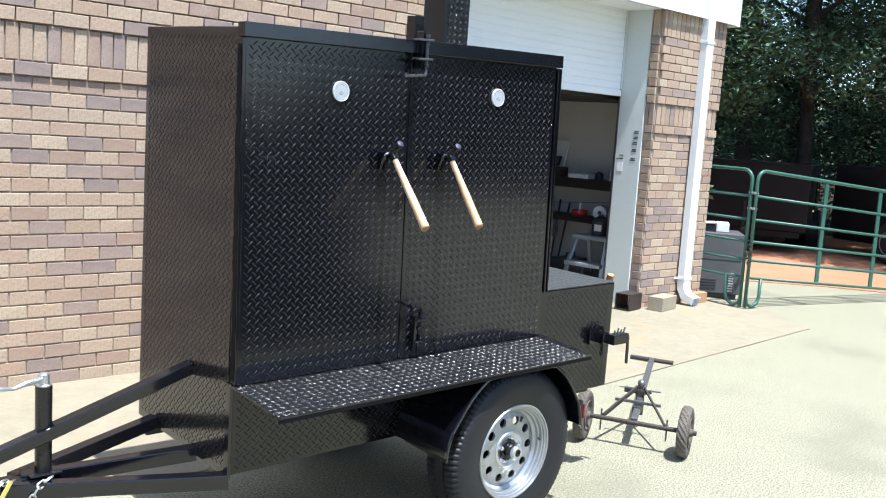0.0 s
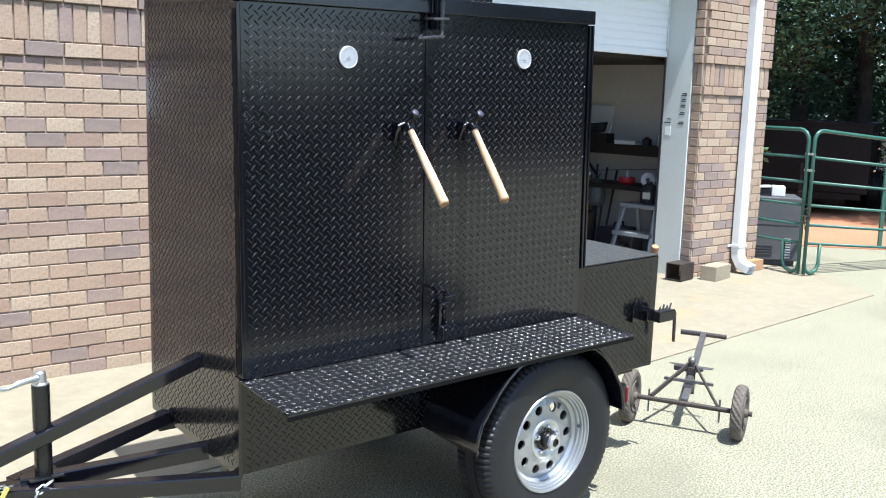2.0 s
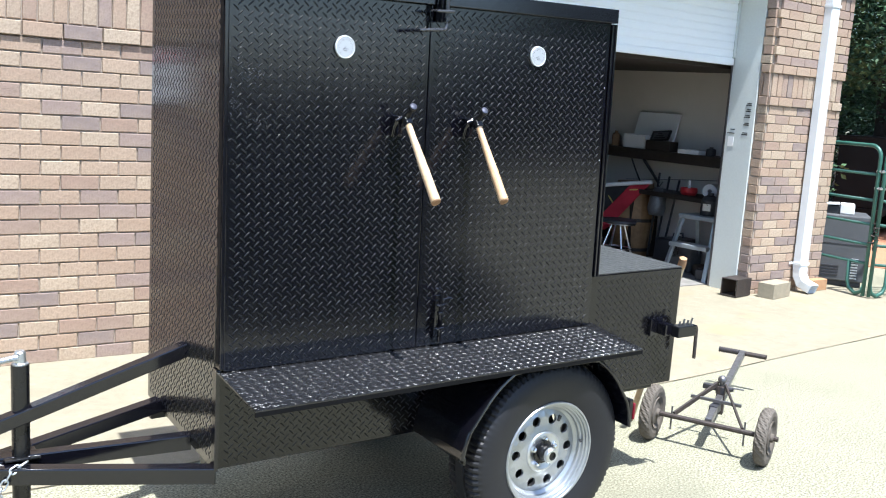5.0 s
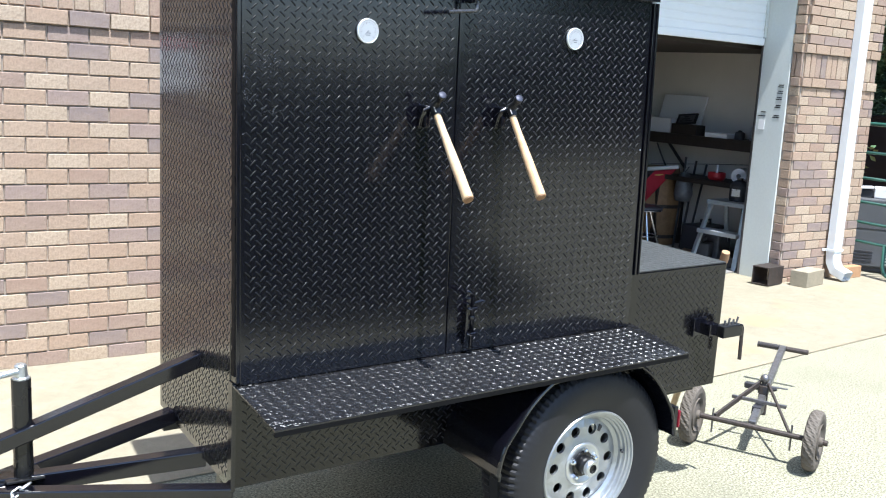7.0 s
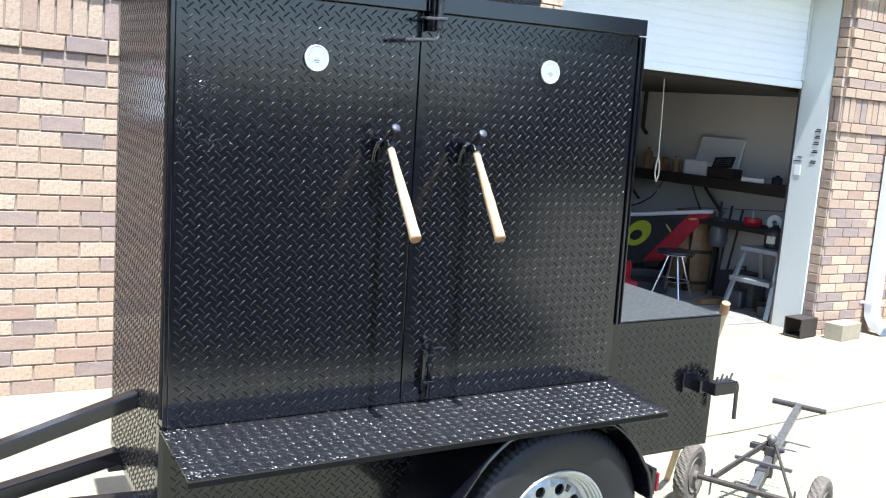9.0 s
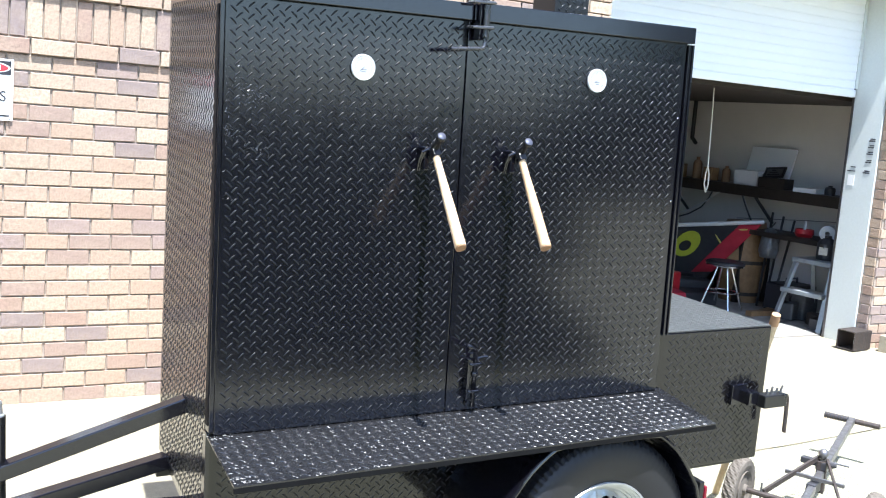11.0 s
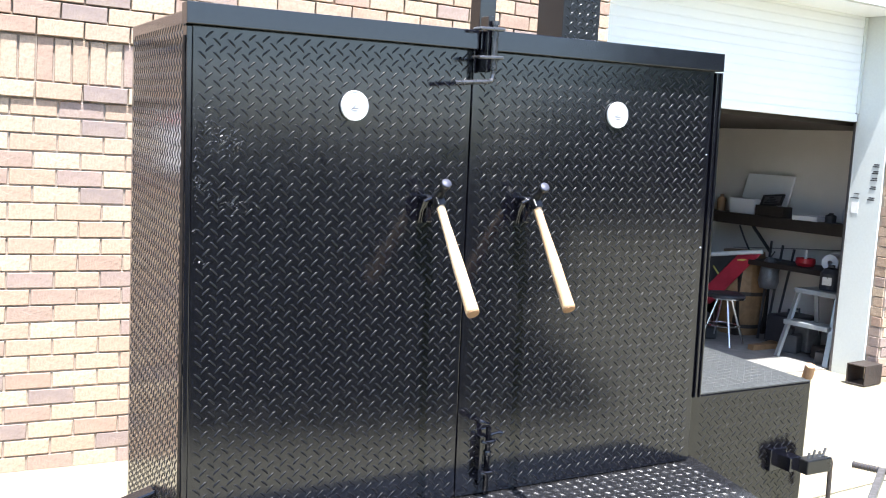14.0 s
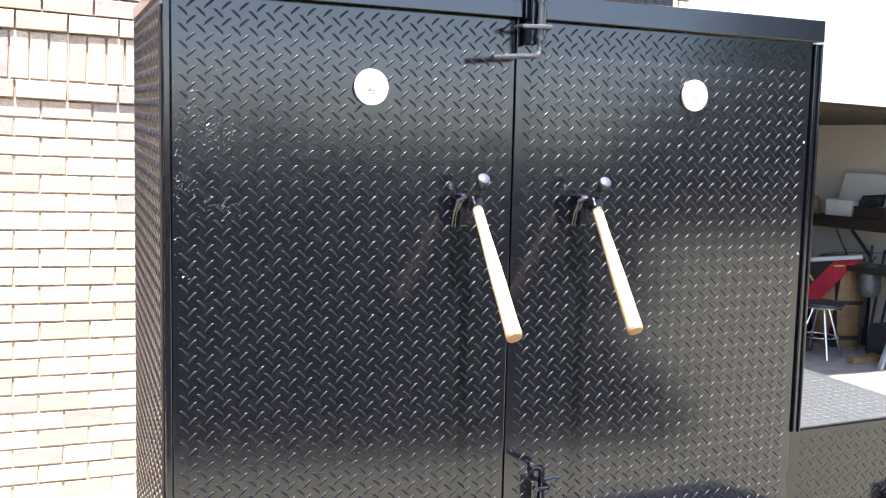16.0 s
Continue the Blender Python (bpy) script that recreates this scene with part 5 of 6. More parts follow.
# ---- inside the workshop ----
EAST = CORNER - 0.262
shelf_in = put_on_building(thing("workbench_shelf", "long dark wooden shelf along the workshop wall", "shelf"), 0, 0, 0)
part("top", box(bmesh.new(), EAST - 0.36, EAST - 0.002, 0.55, 4.2, 1.105, 1.215, 0.004), MAT["dark_wood"], shelf_in, "thick dark shelf board")
for v in (0.75, 1.95, 3.2):
    part("bracket", bar(bmesh.new(), (EAST - 0.30, v, 1.103), (EAST - 0.012, v, 0.84), 0.03, 0.02, 0.002), MAT["ink"], shelf_in)
Z1 = 1.2155


def leaning(name, label, cat, v0, v1, z0, z1, du, mat, tilt):
    ob = put_on_building(thing(name, label, cat), EAST - du, (v0 + v1) / 2, z0)
    bm = box(bmesh.new(), -0.012, 0.012, -(v1 - v0) / 2, (v1 - v0) / 2, 0, z1 - z0, 0.002, pose(0, 0, 0, 0, tilt, 0))
    part("board", bm, MAT[mat], ob)
    return ob


leaning("white_board", "white board leaning on the wall above the shelf", "board", 1.70, 2.29, Z1, 1.63, 0.155, "white_board", 15)
crate = put_on_building(thing("low_box", "low brown box under the framed plate on the shelf", "box"), EAST - 0.27, 1.74, Z1)
part("carton", box(bmesh.new(), -0.07, 0.07, -0.17, 0.17, 0, 0.105, 0.004), MAT["dark_wood"], crate)
fr = put_on_building(thing("framed_plate", "small dark framed plate tipped back on a low box", "picture"), EAST - 0.31, 1.75, Z1 + 0.107)
tip_back = pose(0, 0, 0, -7, 30, 0)
part("plate", box(bmesh.new(), -0.004, 0.004, -0.1, 0.1, 0.017, 0.105, 0, tip_back), MAT["steel"], fr, "dull grey printed plate")
for y0, y1, z0, z1 in ((-0.125, 0.125, 0.0, 0.018), (-0.125, 0.125, 0.104, 0.122), (-0.125, -0.102, 0.019, 0.103), (0.102, 0.125, 0.019, 0.103)):
    part("frame_side", box(bmesh.new(), -0.010, 0.008, y0, y1, z0, z1, 0.002, tip_back), MAT["ink"], fr)
for k in range(3):
    part("text_bar", box(bmesh.new(), -0.0062, -0.0045, -0.07 + 0.03 * k, 0.08 - 0.02 * k, 0.03 + 0.025 * k, 0.042 + 0.025 * k, 0, tip_back), MAT["ink"], fr)
bx = put_on_building(thing("white_carton", "low white carton on the shelf", "box"), EAST - 0.2, 2.13, Z1)
part("carton", box(bmesh.new(), -0.09, 0.09, -0.16, 0.16, 0, 0.15, 0.004), MAT["white_box"], bx)
part("flap", box(bmesh.new(), -0.09, 0.02, -0.158, 0.158, 0.151, 0.155, 0.001, pose(0, 0, 0, 0, -3, 0)), MAT["white_box"], bx)
rng = random.Random(4)
for k, (v, w, h, mat, name, label) in enumerate(((2.50, 0.09, 0.17, "handle_butt", "brown_bottle", "brown bottle on the shelf"), (2.72, 0.12, 0.14, "tan_wood", "small_crate", "small brown wooden crate on the shelf"), (2.95, 0.1, 0.24, "handle_butt", "brown_jug", "brown jug on the shelf"),
                                            (3.15, 0.09, 0.15, "tan_wood", "small_crate", "small brown wooden crate on the shelf"), (1.32, 0.26, 0.045, "white_box", "paper_stack", "stack of white papers on the shelf"), (1.12, 0.10, 0.09, "ink", "black_tin", "black tin on the shelf"),
                                            (0.98, 0.05, 0.17, "zinc", "spray_can", "bright metal spray can on the shelf"), (0.90, 0.05, 0.14, "white_box", "white_bottle", "small white bottle on the shelf"), (0.82, 0.045, 0.19, "zinc", "spray_can", "bright metal spray can on the shelf"))):
    ob = put_on_building(thing(name, label, name.split("_")[-1]), EAST - 0.18 - 0.05 * rng.random(), v, Z1, 30 * rng.random())
    if name in ("brown_bottle", "brown_jug", "spray_can", "white_bottle", "black_tin"):
        r = w / 2
        part("vessel", turned(bmesh.new(), [(0.0, 0.0), (r, 0.0), (r, h * 0.7), (r * 0.8, h * 0.8), (r * 0.4, h * 0.86), (r * 0.4, h), (0.0, h)], 18), MAT[mat], ob)
    else:
        part("block", box(bmesh.new(), -w / 2, w / 2, -w / 2, w / 2, 0, h, 0.004), MAT[mat], ob)
for v in (2.05,):
    cable = put_on_building(thing("black_cable", "black cable hanging below the shelf", "cable"), 0, 0, 0)
    part("cable", rod(bmesh.new(), [(EAST - 0.37, 2.06, 1.10), (EAST - 0.36, 1.99, 0.97), (EAST - 0.30, 1.93, 0.80), (EAST - 0.2, 1.9, 0.62)], 0.009, 8), MAT["ink"], cable)
cable = put_on_building(thing("black_cable", "black cable drooping from the shelf to the flag bar", "cable"), 0, 0, 0)
part("cable", rod(bmesh.new(), [(EAST - 0.365, 2.50, 1.105), (EAST - 0.39, 2.52, 1.03), (EAST - 0.42, 2.58, 0.93), (EAST - 0.50, 2.68, 0.84), (EAST - 0.62, 2.82, 0.77)], 0.008, 8), MAT["ink"], cable)
cable = put_on_building(thing("pale_cable", "pale cord drooping from the shelf to the flag bar", "cable"), 0, 0, 0)
part("cable", rod(bmesh.new(), [(EAST - 0.365, 2.40, 1.11), (EAST - 0.42, 2.52, 1.00), (EAST - 0.52, 2.68, 0.88), (EAST - 0.70, 2.86, 0.77)], 0.005, 8), MAT["zinc"], cable)
wire = put_on_building(thing("thin_wire", "thin wire strung along the wall under the shelf", "wire"), 0, 0, 0)
part("wire", rod(bmesh.new(), [(EAST - 0.05, 0.8, 0.98), (EAST - 0.05, 1.5, 0.925), (EAST - 0.06, 2.4, 0.84)], 0.004, 6), MAT["steel"], wire)
pipe = put_on_building(thing("wall_conduit", "dark conduit pipe on the workshop wall", "pipe"), 0, 0, 0)
part("conduit", rod(bmesh.new(), [(EAST - 0.03, 3.25, 3.0), (EAST - 0.03, 3.25, 1.66), (EAST - 0.03, 3.18, 1.60)], 0.022, 10), MAT["ink"], pipe)
cord = put_on_building(thing("pull_cord", "white door pull cord with a loop, hanging in the doorway", "cord"), 4.965, 0.90, 0)
part("cord", rod(bmesh.new(), [(-0.05, 0, 2.4), (-0.02, 0, 1.9), (0.0, 0, 1.42)], 0.005, 8), MAT["rope"], cord)
part("loop", rod(bmesh.new(), [(0, 0, 1.42), (0.022, 0, 1.36), (0.026, 0, 1.27), (0.004, 0, 1.21), (-0.02, 0, 1.27), (-0.016, 0, 1.36), (0, 0, 1.42)], 0.006, 8), MAT["rope"], cord)

stool = put_on_building(thing("bar_stool", "round black-topped stool with chromed splayed legs", "stool"), 6.05, 1.62, 0.014, 20)
stool.matrix_world = stool.matrix_world @ Matrix.Diagonal((1.08, 1.08, 0.9, 1))
part("seat", turned(bmesh.new(), [(0.0, 0.535), (0.15, 0.535), (0.172, 0.525), (0.175, 0.51), (0.168, 0.502), (0.0, 0.502)], 32), MAT["ink"], stool, "black padded seat", smooth=False)
part("seat_ring", turned(bmesh.new(), [(0.168, 0.501), (0.174, 0.495), (0.17, 0.482), (0.0, 0.482)], 32), MAT["chrome"], stool, "chrome seat rim")
for k in range(4):
    a = radians(45 + 90 * k)
    part("leg", rod(bmesh.new(), [(0.06 * math.cos(a), 0.06 * math.sin(a), 0.482), (0.10 * math.cos(a), 0.10 * math.sin(a), 0.34), (0.20 * math.cos(a), 0.20 * math.sin(a), 0.0)], 0.0105, 10), MAT["chrome"], stool)
part("foot_ring", rod(bmesh.new(), [(0.145 * math.cos(2 * math.pi * k / 24), 0.145 * math.sin(2 * math.pi * k / 24), 0.2) for k in range(25)], 0.008, 8, False), MAT["chrome"], stool)

ladder = put_on_building(thing("step_stool", "grey aluminium two-step stool beside the jamb", "step stool"), 6.50, 0.80, 0.014, -86)
for s, y in ((-1, -0.0), (1, 0.0)):
    x = 0.235 * s
    part("front_leg", bar(bmesh.new(), (x * 1.05, -0.36, 0.0), (x * 0.82, -0.19, 0.58), 0.045, 0.03, 0.003), MAT["aluminium"], ladder)
    part("rear_leg", bar(bmesh.new(), (x * 1.05, 0.24, 0.0), (x * 0.82, 0.06, 0.58), 0.04, 0.025, 0.003), MAT["aluminium"], ladder)
part("top_step", box(bmesh.new(), -0.225, 0.225, -0.225, 0.10, 0.58, 0.622, 0.006), MAT["aluminium"], ladder)
part("lower_step", box(bmesh.new(), -0.222, 0.222, -0.345, -0.17, 0.30, 0.342, 0.006), MAT["aluminium"], ladder)
part("spreader", bar(bmesh.new(), (-0.21, -0.17, 0.3), (-0.21, 0.14, 0.3), 0.02, 0.008, 0.001), MAT["aluminium"], ladder)

bench = put_on_building(thing("side_bench", "cluttered low dark bench along the workshop wall", "bench"), EAST - 0.26, 1.35, 0.014)
part("top", box(bmesh.new(), -0.22, 0.24, -0.62, 0.62, 0.725, 0.775, 0.004), MAT["dark_wood"], bench)
for x in (-0.18, 0.2):
    for y in (-0.58, 0.58):
        part("leg", box(bmesh.new(), x - 0.03, x + 0.03, y - 0.03, y + 0.03, 0, 0.725, 0.003), MAT["dark_wood"], bench)
ZB = 0.7895
pot = put_on_building(thing("red_dish", "red dish with a pale candle on the bench", "dish"), EAST - 0.3, 1.28, ZB)
part("dish", turned(bmesh.new(), [(0.0, 0.0), (0.075, 0.0), (0.092, 0.03), (0.088, 0.075), (0.08, 0.075), (0.07, 0.03), (0.0, 0.02)], 24), MAT["red_plastic"], pot)
part("candle", turned(bmesh.new(), [(0.0, 0.0205), (0.014, 0.0205), (0.014, 0.15), (0.0, 0.155)], 12), MAT["white_box"], pot)
roll = put_on_building(thing("paper_roll", "white roll of shop paper lying on the bench", "paper roll"), EAST - 0.3, 0.98, ZB + 0.075)
part("roll", turned(bmesh.new(), [(0.022, -0.1), (0.074, -0.1), (0.074, 0.1), (0.022, 0.1)], 28, pose(0, 0, 0, 0, 90, 25), closed=True), MAT["white_box"], roll)
jug = put_on_building(thing("dark_jug", "dark jug with pale label on the stool step", "jug"), 6.47, 0.80, 0.637, 20)
part("jug", turned(bmesh.new(), [(0.0, 0.0), (0.085, 0.0), (0.09, 0.02), (0.09, 0.15), (0.06, 0.19), (0.03, 0.205), (0.03, 0.225), (0.0, 0.225)], 20), MAT["ink"], jug)
part("label", box(bmesh.new(), -0.095, -0.088, -0.04, 0.04, 0.05, 0.12), MAT["zinc"], jug)
cart = put_on_building(thing("pale_carton", "pale open carton behind the step stool", "box"), 6.82, 0.74, 0.014, 4)
part("carton", box(bmesh.new(), -0.12, 0.12, -0.20, 0.16, 0, 0.86, 0.004), MAT["plaster"], cart)
bag = put_on_building(thing("parts_bag", "clear plastic bag of parts hanging at the bench", "bag"), 6.62, 1.62, 0.52, 20)
bm = bmesh.new()
turned(bm, [(0.0, 0.0), (0.08, 0.01), (0.1, 0.08), (0.085, 0.2), (0.05, 0.29), (0.02, 0.31), (0.0, 0.31)], 18)
part("bag", bm, MAT["clear_bag"], bag, smooth=True)
part("cord", rod(bmesh.new(), [(0, 0, 0.31), (0.1, 0, 0.36)], 0.006, 6), MAT["ink"], bag)

# a flag thrown over a bar, with barrels behind
flag = put_on_building(thing("hanging_flag", "black cloth flag with red stripe hung on a white bar", "flag"), 0, 0, 0)
A, Bq = Vector((6.05, 2.75, 0.69)), Vector((6.61, 1.71, 0.875))
part("flag_bar", rod(bmesh.new(), [A, Bq], 0.022, 12), MAT["white_box"], flag, "white roll at the top edge")


def cloth(name, s0, s1, drop0, drop1, skew, mat, out, label=""):
    bm = bmesh.new()
    nu, nv = 14, 10
    d = Bq - A
    n = Vector((d.y, -d.x, 0)).normalized()
    if n.x > 0:
        n = -n
    grid = []
    for i in range(nu + 1):
        row = []
        for j in range(nv + 1):
            s, t = s0 + (s1 - s0) * i / nu, j / nv
            z = drop0 + (drop1 - drop0) * t
            p = A + d * (s + skew * t) + Vector((0, 0, -z)) + n * (out + 0.02 * math.sin(9 * s + 3 * t) * t + 0.012 * math.sin(23 * s) * t)
            row.append(bm.verts.new(p))
        grid.append(row)
    for i in range(nu):
        for j in range(nv):
            bm.faces.new((grid[i][j], grid[i + 1][j], grid[i + 1][j + 1], grid[i][j + 1]))
    ob = part(name, bm, MAT[mat], flag, label, smooth=True)
    so = ob.modifiers.new("thick", "SOLIDIFY")
    so.thickness = 0.003
    return ob


cloth("flag_field", 0.0, 0.95, 0.02, 0.60, -0.42, "black_cloth", 0.0, "black cloth field")
cloth("flag_stripe", 0.80, 0.99, 0.022, 0.50, -0.38, "red_cloth", 0.02, "red cloth stripe")
d_flag = Bq - A
n_flag = Vector((d_flag.y, -d_flag.x, 0)).normalized()
if n_flag.x > 0:
    n_flag = -n_flag


def cloth_shape(name, outline, hole, mat, label):
    """A flat patch sewn on the flag: a ring between two outlines of (along, drop) pairs."""
    bm = bmesh.new()
    put = lambda p, out: bm.verts.new(A + d_flag * p[0] + Vector((0, 0, -p[1])) + n_flag * out)
    for out in (0.024, 0.027):
        o, h = [put(p, out) for p in outline], [put(p, out) for p in hole]
        for i in range(len(o)):
            j = (i + 1) % len(o)
            bm.faces.new((o[i], o[j], h[j], h[i]))
    bmesh.ops.recalc_face_normals(bm, faces=bm.faces)
    part(name, bm, MAT[mat], flag, label)


oval = lambda cs, cz, rs, rz, lean: [(cs + rs * math.cos(t) + lean * math.sin(t), cz + rz * math.sin(t)) for t in [2 * math.pi * k / 20 for k in range(20)]]
cloth_shape("flag_patch", oval(0.36, 0.20, 0.115, 0.135, -0.03), oval(0.345, 0.22, 0.055, 0.055, -0.01), "lime_cloth", "lime green crescent")
cloth_shape("flag_patch", oval(0.64, 0.17, 0.008, 0.06, 0.035), oval(0.64, 0.17, 0.0005, 0.05, 0.03), "yellow", "thin yellow streak")
cloth_shape("flag_patch", oval(0.84, 0.07, 0.04, 0.008, 0.006), oval(0.84, 0.07, 0.03, 0.0005, 0.001), "yellow", "thin yellow streak")
barrel = put_on_building(thing("wooden_barrel", "brown wooden barrel behind the hung flag", "barrel"), 6.74, 2.06, 0.014)
part("cask", turned(bmesh.new(), [(0.0, 0.0), (0.2, 0.0), (0.235, 0.2), (0.25, 0.42), (0.235, 0.64), (0.2, 0.83), (0.0, 0.83)], 28), MAT["tan_wood"], barrel)
for z, r in ((0.09, 0.217), (0.42, 0.251), (0.75, 0.219)):
    part("hoop", turned(bmesh.new(), [(r, z - 0.018), (r + 0.003, z - 0.018), (r + 0.003, z + 0.018), (r, z + 0.018)], 28, closed=True), MAT["rust"], barrel)
clutter = [("tool_bag", "dark tool bag on the workshop floor", 5.45, 2.3, 0.5, 0.3, 0.25, "black_cloth"), ("red_can", "red fuel can on the workshop floor", 5.75, 2.15, 0.22, 0.3, 0.3, "red_plastic"), ("tool_case", "dark tool case on the workshop floor", 6.2, 2.3, 0.5, 0.35, 0.2, "ink"),
           ("tool_case", "dark tool case under the bench", 6.7, 1.35, 0.4, 0.3, 0.3, "ink"), ("timber_offcut", "pale timber offcut on the workshop floor", 6.55, 1.40, 0.5, 0.1, 0.05, "tan_wood"), ("scrap_box", "dark box of scrap on the workshop floor", 6.5, 0.72, 0.3, 0.25, 0.12, "rust"),
           ("tool_case", "dark tool case on the workshop floor", 5.2, 2.9, 0.6, 0.4, 0.4, "black_cloth"), ("storage_crate", "dark storage crate against the wall", 6.65, 2.75, 0.5, 0.5, 0.55, "dark_wood")]
clutter += [("folded_tarp", "crumpled dark tarp on the workshop floor", 5.95, 2.05, 0.6, 0.35, 0.12, "black_cloth"), ("timber_offcut", "brown timber offcut on the workshop floor", 6.3, 1.30, 0.42, 0.07, 0.05, "tan_wood"),
            ("paint_tin", "grey paint tin on the workshop floor", 6.42, 1.12, 0.16, 0.16, 0.17, "grey_box"), ("red_case", "dull red plastic case on the workshop floor", 5.62, 1.95, 0.35, 0.25, 0.14, "red_cloth"),
            ("pale_bucket", "pale plastic tub under the bench", 6.62, 1.12, 0.2, 0.2, 0.24, "clear_bag"), ("scrap_box", "dark box of scrap beside the jamb", 6.35, 0.66, 0.2, 0.16, 0.10, "ink")]
for k, (name, label, u, v, w, d, h, mat) in enumerate(clutter):
    ob = put_on_building(thing(name, label, name.split("_")[-1]), u, v, 0.014, 25 * math.sin(k * 2.1))
    part("body", box(bmesh.new(), -w / 2, w / 2, -d / 2, d / 2, 0, h, 0.02 if h > 0.1 else 0.005), MAT[mat], ob)
    if h > 0.15:
        part("handle", rod(bmesh.new(), [(-w * 0.2, 0, h), (-w * 0.18, 0, h + 0.05), (w * 0.18, 0, h + 0.05), (w * 0.2, 0, h)], 0.01, 8), MAT["ink"], ob)
for k in range(3):
    tool = put_on_building(thing("hand_tool", "dark-handled tool standing at the wall", "tool"), EAST - 0.25 - 0.05 * k, 1.62 + 0.05 * k, 0.014)
    part("shaft", rod(bmesh.new(), [(0, 0, 0), (0.12, -0.06 + 0.05 * k, 0.9 + 0.03 * k)], 0.012, 8), MAT["ink"], tool)

# ---- trailers stored behind the gate ----
def stored_trailer(x, y, turn, L0, W, H, label):
    tr = thing("stored_trailer", label, "trailer", pose(x, y, 0.012, 0, 0, turn), group="stored trailers")
    part("body", box(bmesh.new(), -L0 / 2, L0 / 2, -W / 2, W / 2, 0.36, H, 0.02), MAT["dark_metal"], tr)
    part("roof_trim", box(bmesh.new(), -L0 / 2 - 0.02, L0 / 2 + 0.02, -W / 2 - 0.02, W / 2 + 0.02, H - 0.02, H + 0.02, 0.005), MAT["dark_metal"], tr)
    for s in (-0.25, 0.3):
        part("door", box(bmesh.new(), L0 * s - 0.5, L0 * s + 0.5, -W / 2 - 0.012, -W / 2 - 0.001, 0.55, H - 0.15, 0.004), MAT["dark_metal"], tr)
        part("bright_bar", rod(bmesh.new(), [(L0 * s - 0.3, -W / 2 - 0.05, 0.72), (L0 * s + 0.3, -W / 2 - 0.05, 0.75)], 0.018, 8), MAT["chrome"], tr)
    for k, (s, z) in enumerate(((-0.42, 1.25), (-0.1, 1.05), (0.12, 1.3), (0.4, 0.9))):
        part("grab_bar", rod(bmesh.new(), [(L0 * s, -W / 2 - 0.06, z), (L0 * s + 0.28 + 0.05 * k, -W / 2 - 0.06, z + 0.06 * (k % 2))], 0.014, 8), MAT["chrome"], tr)
    part("chassis", box(bmesh.new(), -L0 / 2, L0 / 2, -W / 2 + 0.1, W / 2 - 0.1, 0.27, 0.359), MAT["dark_metal"], tr)
    for s in (-1, 1):
        m = Matrix.Translation((0.2, s * (W / 2 + 0.02), 0.34)) @ pose(0, 0, 0, 90, 0, 0)
        w = part("wheel", turned(bmesh.new(), [(0.2, -0.1), (0.3, -0.105), (0.335, -0.08), (0.34, 0.0), (0.335, 0.08), (0.3, 0.105), (0.2, 0.1)], 32, m), MAT["rubber"], tr)
        part("rim", turned(bmesh.new(), [(0.0, -0.07), (0.12, -0.075), (0.2, -0.106), (0.2, 0.106), (0.12, 0.075), (0.0, 0.07)], 24, m), MAT["steel"], w)
    part("tongue", bar(bmesh.new(), (-L0 / 2, 0, 0.42), (-L0 / 2 - 1.2, 0, 0.40), 0.1, 0.08, 0.004), MAT["dark_metal"], tr)
    part("jack_post", rod(bmesh.new(), [(-L0 / 2 - 0.9, 0.06, 0.0), (-L0 / 2 - 0.9, 0.06, 0.85)], 0.035, 12), MAT["dark_metal"], tr)
    part("tail_light", box(bmesh.new(), L0 / 2, L0 / 2 + 0.02, -W / 2 + 0.05, -W / 2 + 0.2, 0.58, 0.68, 0.004), MAT["tail"], tr)
    return tr


stored_trailer(14.6, 6.2, 24, 3.0, 1.7, 1.45, "black enclosed smoker trailer parked on red clay")
stored_trailer(15.0, 3.2, 75, 3.0, 1.8, 1.5, "black box trailer parked at the wood's edge")
stored_trailer(13.2, 8.6, 20, 2.6, 1.6, 1.5, "black smoker trailer parked beside the woods")


# ---- trees ----
def leaf_cloud(rng, blobs, count, size):
    """Leaves scattered through a set of clumps: (centre, radii)."""
    vs, fs = [], []
    total = sum(r[0] * r[1] * r[2] for _, r in blobs) or 1
    for c, r in blobs:
        n = max(20, int(count * r[0] * r[1] * r[2] / total))
        for _ in range(n):
            d = Vector((rng.gauss(0, 1), rng.gauss(0, 1), rng.gauss(0, 1))).normalized()
            k = rng.random() ** 0.38
            p = Vector((c[0] + d.x * r[0] * k, c[1] + d.y * r[1] * k, c[2] + d.z * r[2] * k))
            ax = Vector((rng.gauss(0, 1), rng.gauss(0, 1), rng.gauss(0, 0.5))).normalized()
            up = ax.cross(Vector((rng.gauss(0, 0.6), rng.gauss(0, 0.6), 1))).normalized()
            s = size * rng.uniform(0.6, 1.3)
            o = len(vs)
            nn = ax.cross(up) * s * 0.12
            vs += [tuple(p - ax * s), tuple(p + up * s * 0.45 + nn), tuple(p + ax * s), tuple(p - up * s * 0.45 + nn)]
            fs += [(o, o + 1, o + 2), (o, o + 2, o + 3)]
    return vs, fs


